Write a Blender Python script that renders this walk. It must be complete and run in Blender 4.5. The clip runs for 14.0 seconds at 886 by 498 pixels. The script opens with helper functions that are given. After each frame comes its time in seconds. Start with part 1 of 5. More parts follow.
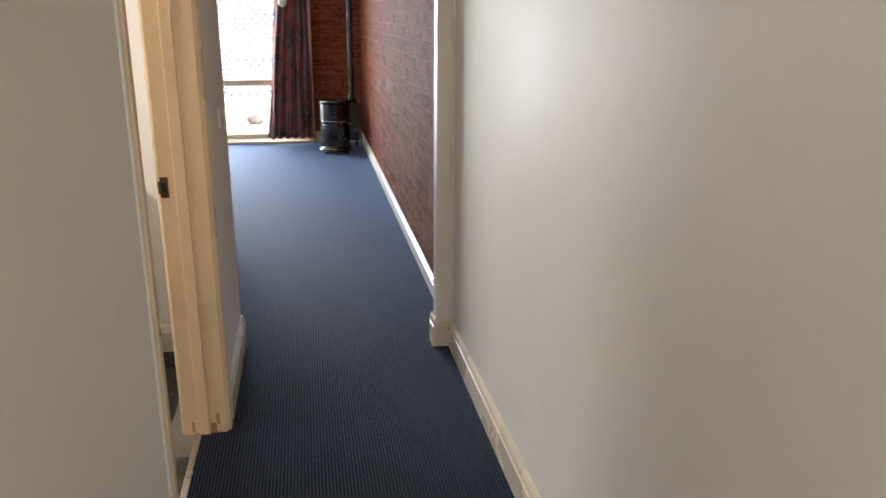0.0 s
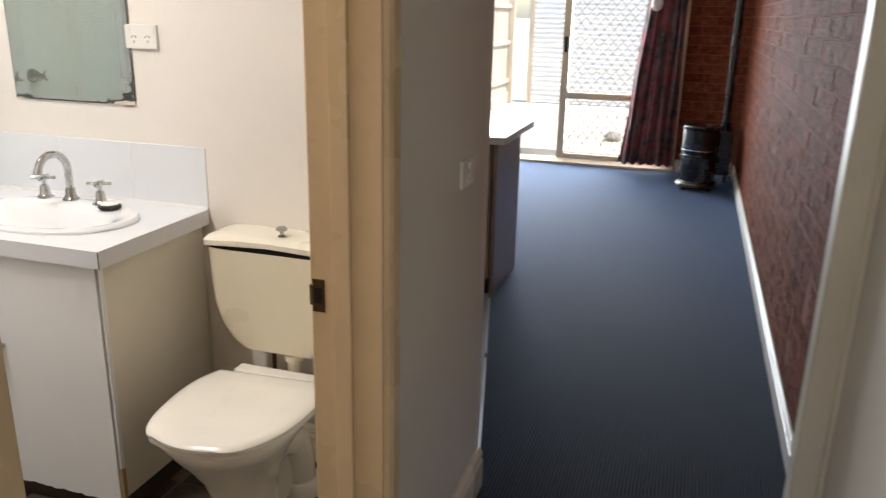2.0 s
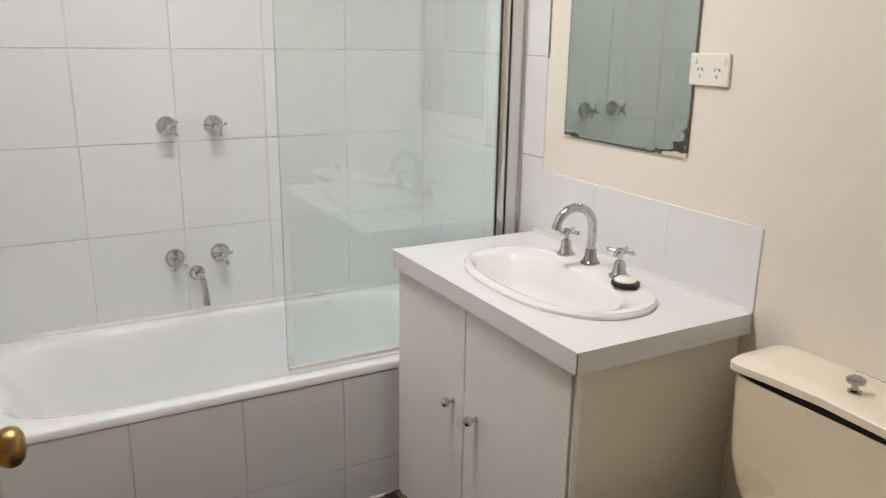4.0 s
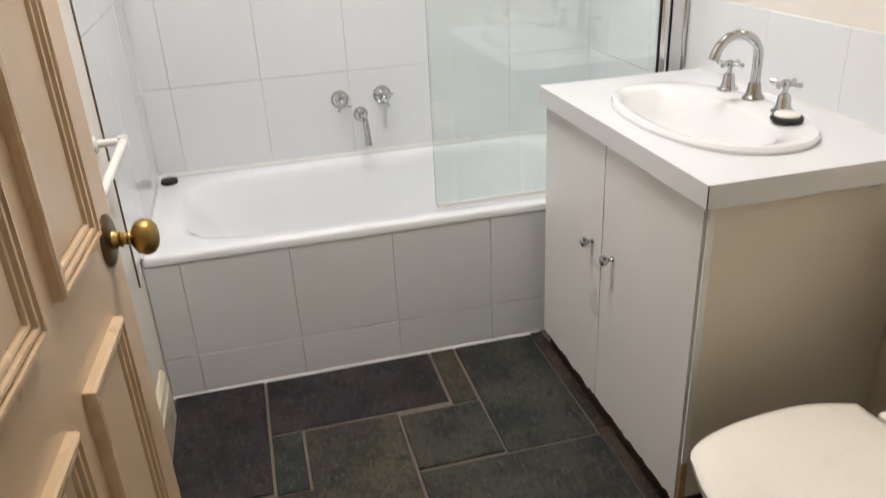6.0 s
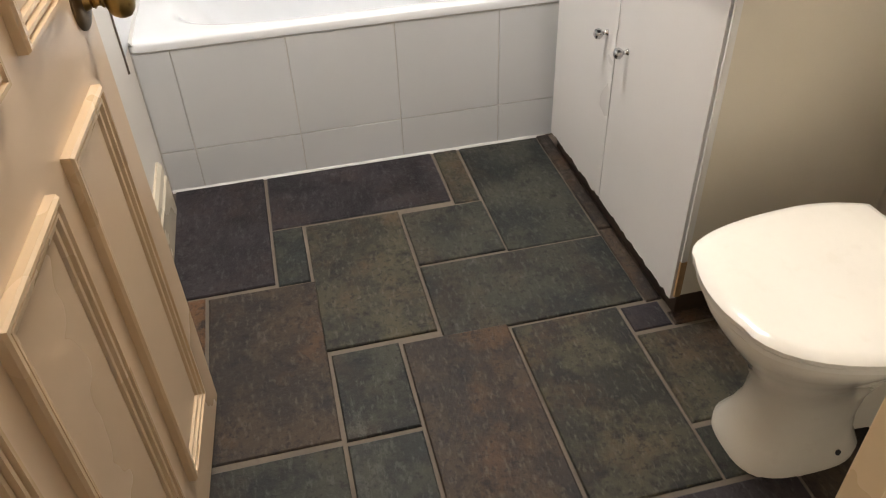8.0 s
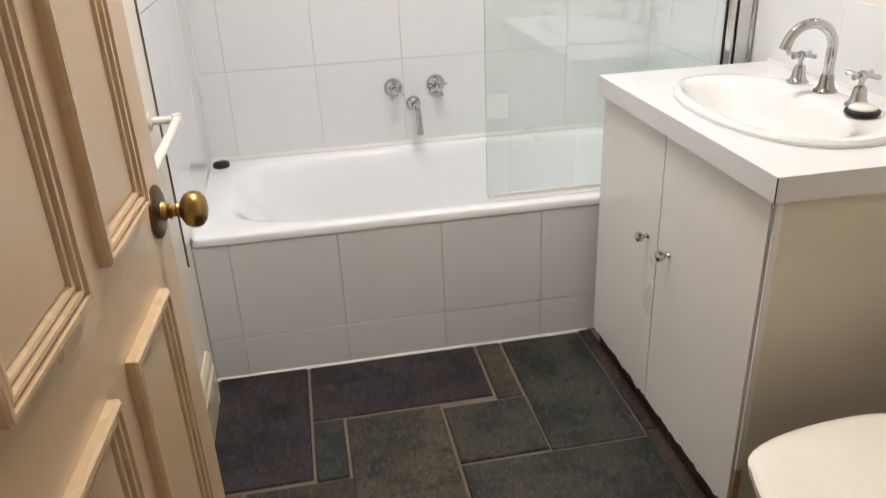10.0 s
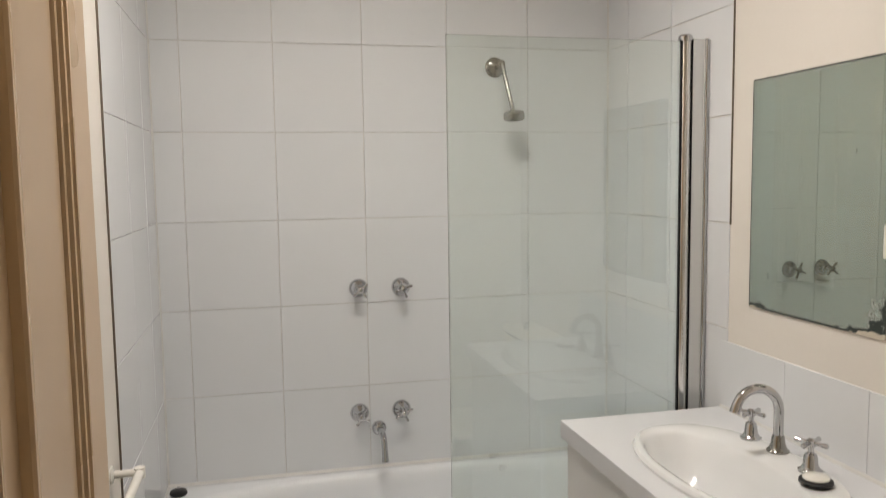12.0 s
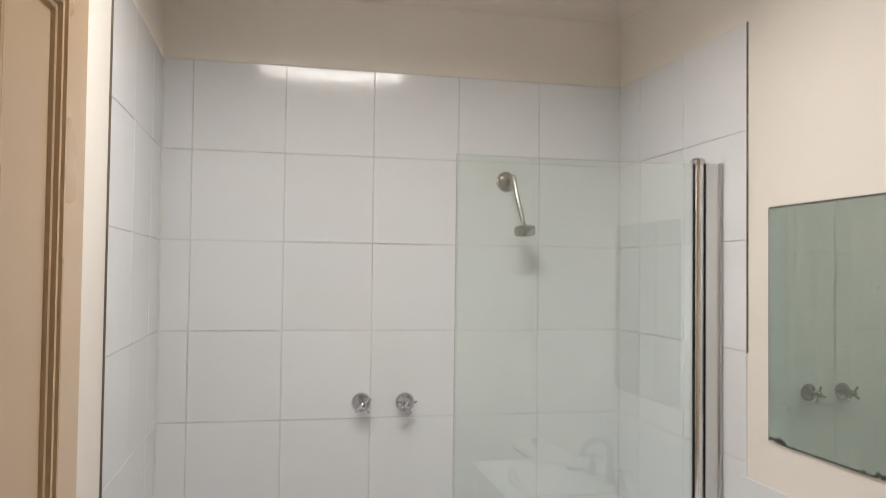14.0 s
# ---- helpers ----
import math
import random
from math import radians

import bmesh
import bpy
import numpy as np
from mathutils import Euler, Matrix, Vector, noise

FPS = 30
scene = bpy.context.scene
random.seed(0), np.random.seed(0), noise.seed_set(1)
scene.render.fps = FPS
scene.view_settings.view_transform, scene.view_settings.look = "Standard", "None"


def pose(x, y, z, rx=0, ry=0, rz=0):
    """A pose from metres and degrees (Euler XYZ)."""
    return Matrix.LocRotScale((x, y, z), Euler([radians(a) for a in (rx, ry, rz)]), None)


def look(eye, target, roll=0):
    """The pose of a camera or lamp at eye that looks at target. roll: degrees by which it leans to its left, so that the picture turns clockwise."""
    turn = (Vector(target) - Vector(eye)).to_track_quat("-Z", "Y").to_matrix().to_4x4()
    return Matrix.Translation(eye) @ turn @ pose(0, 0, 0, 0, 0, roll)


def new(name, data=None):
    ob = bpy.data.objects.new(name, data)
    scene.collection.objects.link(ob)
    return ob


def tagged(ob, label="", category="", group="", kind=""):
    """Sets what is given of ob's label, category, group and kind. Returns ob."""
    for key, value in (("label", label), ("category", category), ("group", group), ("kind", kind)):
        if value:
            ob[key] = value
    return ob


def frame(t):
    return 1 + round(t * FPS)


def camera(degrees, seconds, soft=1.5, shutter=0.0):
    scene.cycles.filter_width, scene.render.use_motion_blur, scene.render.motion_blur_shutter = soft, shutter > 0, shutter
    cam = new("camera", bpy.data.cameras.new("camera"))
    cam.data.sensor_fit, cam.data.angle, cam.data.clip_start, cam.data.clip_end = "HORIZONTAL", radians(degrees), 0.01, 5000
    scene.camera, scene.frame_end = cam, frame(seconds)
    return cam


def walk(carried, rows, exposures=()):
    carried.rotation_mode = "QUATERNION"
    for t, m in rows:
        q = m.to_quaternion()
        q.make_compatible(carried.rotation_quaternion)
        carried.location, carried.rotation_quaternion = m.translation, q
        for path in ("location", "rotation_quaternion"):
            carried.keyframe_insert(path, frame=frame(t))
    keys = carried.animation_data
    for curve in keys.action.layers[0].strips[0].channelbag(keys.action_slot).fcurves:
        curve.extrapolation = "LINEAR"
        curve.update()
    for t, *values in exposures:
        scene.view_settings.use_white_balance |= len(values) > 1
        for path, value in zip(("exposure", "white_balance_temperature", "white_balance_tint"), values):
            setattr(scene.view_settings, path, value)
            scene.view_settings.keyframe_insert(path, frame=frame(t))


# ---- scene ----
cam = camera(59.9, 14.0, soft=1.1, shutter=0.3)
PATH = [
    (0, (-0.020, 0.142, 1.455), (0.313, 2.025, 0.867), 0.4),
    (0.5, (0.108, 0.429, 1.461), (0.172, 2.346, 0.895), 0.2),
    (1, (0.206, 0.819, 1.446), (0.039, 2.736, 0.905), 0.1),
    (1.5, (0.203, 1.152, 1.45), (-0.142, 3.044, 0.899), 1.0),
    (2, (0.169, 1.429, 1.44), (-0.407, 3.253, 0.854), 1.2),
    (2.5, (0.103, 1.671, 1.438), (-0.791, 3.349, 0.817), 0.7),
    (3, (-0.03, 1.833, 1.428), (-1.2, 3.332, 0.806), 0.4),
    (3.5, (-0.162, 1.966, 1.416), (-1.66, 3.172, 0.866), 0.7),
    (3.7, (-0.182, 2.008, 1.422), (-1.774, 3.096, 0.891), 1.0),
    (5.8, (-0.116, 2.196, 1.355), (-1.91, 2.629, 0.585), -3.0),
    (6, (-0.114, 2.194, 1.341), (-1.873, 2.615, 0.487), -2.9),
    (6.5, (-0.115, 2.195, 1.302), (-1.786, 2.587, 0.276), -2.9),
    (7, (-0.117, 2.2, 1.267), (-1.695, 2.565, 0.093), -2.5),
    (7.2, (-0.126, 2.211, 1.263), (-1.648, 2.552, 0.011), -2.6),
    (9.3, (-0.137, 2.196, 1.261), (-1.764, 2.473, 0.131), -2.5),
    (9.5, (-0.139, 2.195, 1.278), (-1.825, 2.474, 0.239), -2.7),
    (10, (-0.141, 2.19, 1.302), (-1.925, 2.494, 0.451), -2.5),
    (10.5, (-0.144, 2.194, 1.343), (-1.995, 2.537, 0.668), -2.2),
    (11, (-0.146, 2.197, 1.384), (-2.046, 2.582, 0.891), -1.8),
    (11.5, (-0.141, 2.184, 1.437), (-2.065, 2.609, 1.097), -1.2),
    (12, (-0.145, 2.190, 1.498), (-2.084, 2.637, 1.317), -0.8),
    (12.5, (-0.135, 2.184, 1.556), (-2.072, 2.657, 1.522), -0.35),
    (13, (-0.132, 2.160, 1.600), (-2.064, 2.652, 1.68), -0.2),
    (13.5, (-0.119, 2.175, 1.628), (-2.051, 2.660, 1.764), 0.3),
    (14, (-0.195, 2.212, 1.569), (-2.143, 2.632, 1.628), 0.7),
]
walk(cam, [(t, look(eye, target, roll)) for t, eye, target, roll in PATH],
     exposures=[(0.0, 1.28, 6500, 10), (0.5, 1.18, 6500, 10), (1.0, 0.98, 6500, 10), (1.5, 0.90, 6500, 10), (2.0, 0.80, 6500, 10), (2.5, 0.68, 6500, 10), (3.0, 0.57, 6500, 10), (3.7, 0.46, 6500, 10), (5.8, 0.70, 6400, 10), (6.5, 0.90, 6600, 10), (7.2, 1.17, 6700, 10),
                (9.3, 1.14, 6450, 10), (10.0, 0.82, 6600, 10), (10.5, 0.62, 6650, 10), (11.0, 0.43, 6700, 10), (12.0, 0.06, 6850, 10), (12.5, 0.04, 6800, 10), (13.0, 0.19, 6750, 10), (13.5, 0.20, 6650, 10), (14.0, 0.20, 6600, 10)])

# ---- world and lights ----
world = bpy.data.worlds.new("sky")
scene.world = world
world.use_nodes = True
wn = world.node_tree.nodes
sky = wn.new("ShaderNodeTexSky")
sky.sky_type, sky.sun_disc = "NISHITA", False
sky.sun_elevation, sky.sun_rotation = radians(58), radians(101)
world.node_tree.links.new(sky.outputs[0], wn["Background"].inputs[0])
wn["Background"].inputs[1].default_value = 0.15

sun_lamp = bpy.data.lights.new("sun", "SUN")
sun_lamp.energy, sun_lamp.angle, sun_lamp.color = 5.0, radians(0.5), (1.0, 0.95, 0.87)
sun = new("sun", sun_lamp)
sun.matrix_world = look((8.0, -1.6, 13.0), (0.0, 0.0, 0.0))

# sky light coming in through the glazed opening of the living room
door_sky = bpy.data.lights.new("door_sky", "AREA")
door_sky.shape, door_sky.size, door_sky.size_y = "RECTANGLE", 2.0, 1.95
door_sky.energy, door_sky.color = 140.0, (0.86, 0.93, 1.0)
door_light = new("door_sky", door_sky)
door_light.matrix_world = look((-1.05, 9.5, 1.15), (-1.05, 5.0, 0.9))

# unseen warm fill lamp, added at the hall's south end to brighten its walls
hall_fill = bpy.data.lights.new("hall_fill", "AREA")
hall_fill.shape, hall_fill.size, hall_fill.size_y = "RECTANGLE", 0.66, 1.2
hall_fill.energy, hall_fill.color = 8.8, (1.0, 0.91, 0.79)
hall_fill_ob = new("hall_fill", hall_fill)
hall_fill_ob.matrix_world = look((0.12, -1.64, 1.45), (0.12, 0.0, 1.40))

# fluorescent batten under the bathroom ceiling
tube_lamp = bpy.data.lights.new("tube_light", "AREA")
tube_lamp.shape, tube_lamp.size, tube_lamp.size_y = "RECTANGLE", 0.05, 0.68
tube_lamp.energy, tube_lamp.color = 14.2, (1.0, 0.96, 0.92)
tube_lamp.spread = radians(160)
tube_light = new("tube_light", tube_lamp)
tube_light.matrix_world = pose(-1.69, 2.47, 2.541)


# ---- materials ----
def tree(name):
    m = bpy.data.materials.new(name)
    m.use_nodes = True
    nt = m.node_tree
    return m, nt, nt.nodes, nt.links, nt.nodes["Principled BSDF"]


def mixcol(nodes, links, fac, a, b, mode="MIX"):
    n = nodes.new("ShaderNodeMix")
    n.data_type, n.blend_type = "RGBA", mode
    for socket, value in ((n.inputs[0], fac), (n.inputs[6], a), (n.inputs[7], b)):
        if isinstance(value, (int, float)):
            socket.default_value = value
        elif isinstance(value, tuple):
            socket.default_value = (*value[:3], 1)
        else:
            links.new(value, socket)
    return n.outputs[2]


def coords(nodes, links, stretch=(1, 1, 1), shift=True):
    tc = nodes.new("ShaderNodeTexCoord")
    mp = nodes.new("ShaderNodeMapping")
    mp.inputs["Scale"].default_value = stretch
    links.new(tc.outputs["Object"], mp.inputs["Vector"])
    if shift:
        info = nodes.new("ShaderNodeObjectInfo")
        mul = nodes.new("ShaderNodeMath")
        mul.operation = "MULTIPLY"
        mul.inputs[1].default_value = 37.0
        links.new(info.outputs["Random"], mul.inputs[0])
        links.new(mul.outputs[0], mp.inputs["Location"])
    return mp.outputs[0]


def noise_tex(nodes, links, vec, scale, detail=4.0, rough=0.55):
    n = nodes.new("ShaderNodeTexNoise")
    n.inputs["Scale"].default_value, n.inputs["Detail"].default_value, n.inputs["Roughness"].default_value = scale, detail, rough
    links.new(vec, n.inputs["Vector"])
    return n.outputs["Fac"]


def ramp(nodes, links, fac, stops):
    r = nodes.new("ShaderNodeValToRGB")
    while len(r.color_ramp.elements) < len(stops):
        r.color_ramp.elements.new(0.5)
    for e, (p, c) in zip(r.color_ramp.elements, stops):
        e.position = p
        e.color = (c, c, c, 1) if isinstance(c, (int, float)) else (*c, 1)
    links.new(fac, r.inputs[0])
    return r.outputs[0]


def bump(nodes, links, height, strength, distance, base=None):
    b = nodes.new("ShaderNodeBump")
    b.inputs["Strength"].default_value, b.inputs["Distance"].default_value = strength, distance
    links.new(height, b.inputs["Height"])
    if base is not None:
        links.new(base, b.inputs["Normal"])
    return b.outputs[0]


def surface(name, col, rough=0.5, metal=0.0, var=0.10, big=1.5, fine=60.0, relief=0.15, depth=0.001, dirt=None, dirt_amount=0.0, coat=0.0, stretch=(1, 1, 1), ior=1.5):
    """A painted, moulded or cast surface: colour drifts at a large and a small scale, a fine relief and uneven gloss."""
    m, nt, nodes, links, bsdf = tree(name)
    vec = coords(nodes, links, stretch)
    broad, grain = noise_tex(nodes, links, vec, big), noise_tex(nodes, links, vec, fine, 6)
    dark = tuple(c * (1 - var) for c in col)
    light = tuple(min(1, c * (1 + var * 0.6)) for c in col)
    c = mixcol(nodes, links, ramp(nodes, links, broad, [(0.3, 0.0), (0.7, 1.0)]), dark, light)
    c = mixcol(nodes, links, 0.35 * var, c, ramp(nodes, links, grain, [(0.3, 0.25), (0.7, 1.0)]), "MULTIPLY")
    if dirt:
        spots = ramp(nodes, links, noise_tex(nodes, links, vec, big * 4.3, 8, 0.7), [(0.56, 0.0), (0.72, dirt_amount)])
        c = mixcol(nodes, links, spots, c, dirt)
    links.new(c, bsdf.inputs["Base Color"])
    links.new(ramp(nodes, links, broad, [(0.25, max(0.02, rough * 0.8)), (0.75, min(1, rough * 1.2))]), bsdf.inputs["Roughness"])
    bsdf.inputs["Metallic"].default_value = metal
    bsdf.inputs["IOR"].default_value = ior
    bsdf.inputs["Coat Weight"].default_value = coat
    bsdf.inputs["Coat Roughness"].default_value = 0.08
    if relief:
        links.new(bump(nodes, links, grain, relief, depth), bsdf.inputs["Normal"])
    return m


def tile_glaze(name, col):
    m, nt, nodes, links, bsdf = tree(name)
    vec = coords(nodes, links)
    info = nodes.new("ShaderNodeObjectInfo")
    c = mixcol(nodes, links, info.outputs["Random"], tuple(v * 0.965 for v in col), col)
    c = mixcol(nodes, links, ramp(nodes, links, noise_tex(nodes, links, vec, 3.0), [(0.35, 0.0), (0.75, 0.5)]), c, tuple(v * 0.94 for v in col))
    links.new(c, bsdf.inputs["Base Color"])
    bsdf.inputs["Roughness"].default_value = 0.11
    links.new(bump(nodes, links, noise_tex(nodes, links, vec, 5.0, 2), 0.10, 0.004), bsdf.inputs["Normal"])
    return m


def slate(name, base, patch, rusty):
    """Cleft slate: cloudy patches, a rusty bloom, pale scuffs and a flaky relief."""
    m, nt, nodes, links, bsdf = tree(name)
    vec = coords(nodes, links)
    info = nodes.new("ShaderNodeObjectInfo")
    c = mixcol(nodes, links, info.outputs["Random"], tuple(v * 0.75 for v in base), tuple(v * 1.15 for v in base))
    blot = noise_tex(nodes, links, vec, 7.0, 9, 0.66)
    c = mixcol(nodes, links, ramp(nodes, links, blot, [(0.44, 0.0), (0.52, 0.55), (0.66, 1.0)]), c, patch)
    rust = noise_tex(nodes, links, vec, 4.2, 8, 0.68)
    c = mixcol(nodes, links, ramp(nodes, links, rust, [(0.50, 0.0), (0.62, rusty)]), c, (0.115, 0.056, 0.024))
    cleft = noise_tex(nodes, links, vec, 17.0, 8, 0.7)
    c = mixcol(nodes, links, ramp(nodes, links, cleft, [(0.34, 0.85), (0.47, 0.0)]), c, (0.006, 0.006, 0.007))
    scuff = noise_tex(nodes, links, coords(nodes, links, (1.0, 1.4, 1.0)), 4.6, 12, 0.74)
    c = mixcol(nodes, links, ramp(nodes, links, scuff, [(0.60, 0.0), (0.70, 0.6)]), c, tuple(0.07 + 1.2 * v for v in patch))
    streak = noise_tex(nodes, links, coords(nodes, links, (1.0, 2.6, 1.0)), 38.0, 5, 0.65)
    c = mixcol(nodes, links, ramp(nodes, links, streak, [(0.54, 0.0), (0.66, 0.45)]), c, tuple(0.05 + v for v in patch))
    grit = noise_tex(nodes, links, vec, 90.0, 4, 0.65)
    c = mixcol(nodes, links, ramp(nodes, links, grit, [(0.34, 0.7), (0.46, 0.0)]), c, (0.008, 0.007, 0.007))
    links.new(c, bsdf.inputs["Base Color"])
    links.new(ramp(nodes, links, blot, [(0.3, 0.42), (0.7, 0.66)]), bsdf.inputs["Roughness"])
    bsdf.inputs["Specular IOR Level"].default_value = 0.32
    n1 = bump(nodes, links, noise_tex(nodes, links, vec, 8.0, 10, 0.7), 0.8, 0.009)
    n2 = bump(nodes, links, cleft, 0.5, 0.004, n1)
    links.new(bump(nodes, links, grit, 0.4, 0.002, n2), bsdf.inputs["Normal"])
    return m


def brick_mat(name, islands):
    m, nt, nodes, links, bsdf = tree(name)
    vec = coords(nodes, links, (1, 1, 1), not islands)
    if islands:
        pick = nodes.new("ShaderNodeNewGeometry").outputs["Random Per Island"]
    else:
        pick = nodes.new("ShaderNodeObjectInfo").outputs["Random"]
    base = ramp(nodes, links, pick, [(0.0, (0.150, 0.036, 0.015)), (0.35, (0.195, 0.047, 0.020)), (0.7, (0.235, 0.061, 0.027)), (1.0, (0.17, 0.042, 0.019))])
    blot = noise_tex(nodes, links, vec, 19.0, 8, 0.66)
    c = mixcol(nodes, links, ramp(nodes, links, blot, [(0.52, 0.0), (0.68, 0.7)]), base, (0.30, 0.135, 0.085))
    c = mixcol(nodes, links, ramp(nodes, links, blot, [(0.34, 0.8), (0.48, 0.0)]), c, (0.075, 0.022, 0.012))
    pits = noise_tex(nodes, links, vec, 60.0, 5, 0.68)
    c = mixcol(nodes, links, ramp(nodes, links, pits, [(0.32, 0.7), (0.44, 0.0)]), c, (0.05, 0.018, 0.011))
    links.new(c, bsdf.inputs["Base Color"])
    links.new(ramp(nodes, links, pits, [(0.35, 0.78), (0.65, 0.55)]), bsdf.inputs["Roughness"])
    bsdf.inputs["Specular IOR Level"].default_value = 0.10
    n1 = bump(nodes, links, blot, 1.0, 0.034)
    links.new(bump(nodes, links, pits, 0.8, 0.006, n1), bsdf.inputs["Normal"])
    return m


def carpet_mat():
    m, nt, nodes, links, bsdf = tree("ribbed_carpet")
    vec = coords(nodes, links, (1, 1, 1), False)
    w = nodes.new("ShaderNodeTexWave")
    w.wave_type, w.bands_direction, w.wave_profile = "BANDS", "X", "SIN"
    w.inputs["Scale"].default_value, w.inputs["Distortion"].default_value, w.inputs["Detail"].default_value = 28.0, 0.4, 2.0
    w.inputs["Detail Scale"].default_value = 3.0
    links.new(vec, w.inputs["Vector"])
    pile = noise_tex(nodes, links, vec, 420.0, 3, 0.7)
    broad = noise_tex(nodes, links, vec, 1.3, 5)
    c = mixcol(nodes, links, ramp(nodes, links, w.outputs["Fac"], [(0.2, 0.0), (0.75, 1.0)]), (0.0024, 0.0027, 0.0037), (0.0150, 0.0178, 0.0250))
    c = mixcol(nodes, links, ramp(nodes, links, pile, [(0.35, 0.0), (0.65, 0.4)]), c, (0.0145, 0.0165, 0.0225))
    c = mixcol(nodes, links, ramp(nodes, links, broad, [(0.35, 0.0), (0.7, 0.35)]), c, (0.006, 0.0065, 0.0075))
    links.new(c, bsdf.inputs["Base Color"])
    bsdf.inputs["Roughness"].default_value = 0.65
    # blue of the sky's reflection is put into the specular and sheen tints
    bsdf.inputs["Specular Tint"].default_value = (0.50, 0.68, 1.0, 1)
    bsdf.inputs["Sheen Weight"].default_value = 1.0
    bsdf.inputs["Sheen Roughness"].default_value = 0.24
    bsdf.inputs["Sheen Tint"].default_value = (0.40, 0.58, 1.0, 1)
    links.new(ramp(nodes, links, w.outputs["Fac"], [(0.15, 0.03), (0.8, 0.16)]), bsdf.inputs["Specular IOR Level"])
    n1 = bump(nodes, links, w.outputs["Fac"], 0.7, 0.004)
    links.new(bump(nodes, links, pile, 0.35, 0.002, n1), bsdf.inputs["Normal"])
    return m


def curtain_mat():
    m, nt, nodes, links, bsdf = tree("floral_curtain")
    vec = coords(nodes, links, (1.0, 0.3, 0.7), False)
    a, b = noise_tex(nodes, links, vec, 9.0, 7, 0.7), noise_tex(nodes, links, vec, 13.0, 6, 0.65)
    c = mixcol(nodes, links, ramp(nodes, links, a, [(0.40, 0.0), (0.58, 1.0)]), (0.014, 0.016, 0.022), (0.26, 0.050, 0.052))
    c = mixcol(nodes, links, ramp(nodes, links, b, [(0.50, 0.0), (0.64, 0.7)]), c, (0.12, 0.12, 0.13))
    weave = noise_tex(nodes, links, vec, 240.0, 3)
    c = mixcol(nodes, links, 0.3, c, ramp(nodes, links, weave, [(0.3, 0.5), (0.7, 1.0)]), "MULTIPLY")
    links.new(c, bsdf.inputs["Base Color"])
    bsdf.inputs["Roughness"].default_value = 0.8
    bsdf.inputs["Sheen Weight"].default_value = 0.2
    links.new(bump(nodes, links, weave, 0.3, 0.001), bsdf.inputs["Normal"])
    return m


def glass_mat(name, col, rough=0.0):
    m, nt, nodes, links, bsdf = tree(name)
    bsdf.inputs["Base Color"].default_value = (*col, 1)
    bsdf.inputs["Transmission Weight"].default_value = 1.0
    bsdf.inputs["Roughness"].default_value = rough
    bsdf.inputs["IOR"].default_value = 1.8
    return m


def mirror_mat():
    """Old silvered glass, its backing eaten away along the rim."""
    m, nt, nodes, links, bsdf = tree("aged_mirror")
    tc = nodes.new("ShaderNodeTexCoord")
    sep = nodes.new("ShaderNodeSeparateXYZ")
    links.new(tc.outputs["Generated"], sep.inputs[0])

    def calc(op, a, b=None):
        n = nodes.new("ShaderNodeMath")
        n.operation = op
        for k, v in enumerate((a, b)):
            if v is None:
                continue
            if isinstance(v, (int, float)):
                n.inputs[k].default_value = v
            else:
                links.new(v, n.inputs[k])
        return n.outputs[0]

    x, z = sep.outputs[0], sep.outputs[2]
    right = calc("SUBTRACT", 1.0, x)
    low = calc("MULTIPLY", z, 1.25)
    rim = calc("MINIMUM", calc("ADD", low, calc("MULTIPLY", calc("SUBTRACT", 0.375, calc("ABSOLUTE", calc("SUBTRACT", x, 0.42))), 0.12)), calc("ADD", calc("MULTIPLY", right, 1.3), calc("ADD", calc("MULTIPLY", z, 0.02), 0.022)))
    corner = calc("MULTIPLY", calc("ADD", right, calc("MULTIPLY", z, 0.8)), 0.24)
    rim = calc("MINIMUM", rim, corner)
    rim = calc("MINIMUM", rim, calc("ADD", calc("MULTIPLY", calc("SUBTRACT", 1.0, z), 1.3), 0.024))
    wob = noise_tex(nodes, links, tc.outputs["Object"], 26.0, 6, 0.6)
    edge = calc("ADD", rim, calc("MULTIPLY", calc("SUBTRACT", wob, 0.5), 0.11))
    edge = calc("MINIMUM", edge, calc("ADD", calc("MULTIPLY", calc("MINIMUM", calc("MINIMUM", x, right), calc("MINIMUM", z, calc("SUBTRACT", 1.0, z))), 2.6), 0.006))
    gone = ramp(nodes, links, edge, [(-0.0, 1.0), (0.006, 0.0)])
    eaten = ramp(nodes, links, edge, [(0.022, 1.0), (0.034, 0.0)])
    mp = nodes.new("ShaderNodeMapping")
    mp.inputs["Scale"].default_value = (1.0, 1.0, 0.35)
    links.new(tc.outputs["Object"], mp.inputs["Vector"])
    spots = ramp(nodes, links, noise_tex(nodes, links, mp.outputs[0], 38.0, 1), [(0.82, 0.0), (0.83, 1.0)])
    eaten = calc("MAXIMUM", eaten, spots)
    c = mixcol(nodes, links, eaten, (0.61, 0.66, 0.61), (0.03, 0.04, 0.035))
    c = mixcol(nodes, links, gone, c, (0.58, 0.52, 0.42))
    links.new(c, bsdf.inputs["Base Color"])
    links.new(ramp(nodes, links, eaten, [(0.0, 1.0), (0.5, 0.0)]), bsdf.inputs["Metallic"])
    links.new(ramp(nodes, links, eaten, [(0.0, 0.0), (0.5, 0.45)]), bsdf.inputs["Roughness"])
    return m


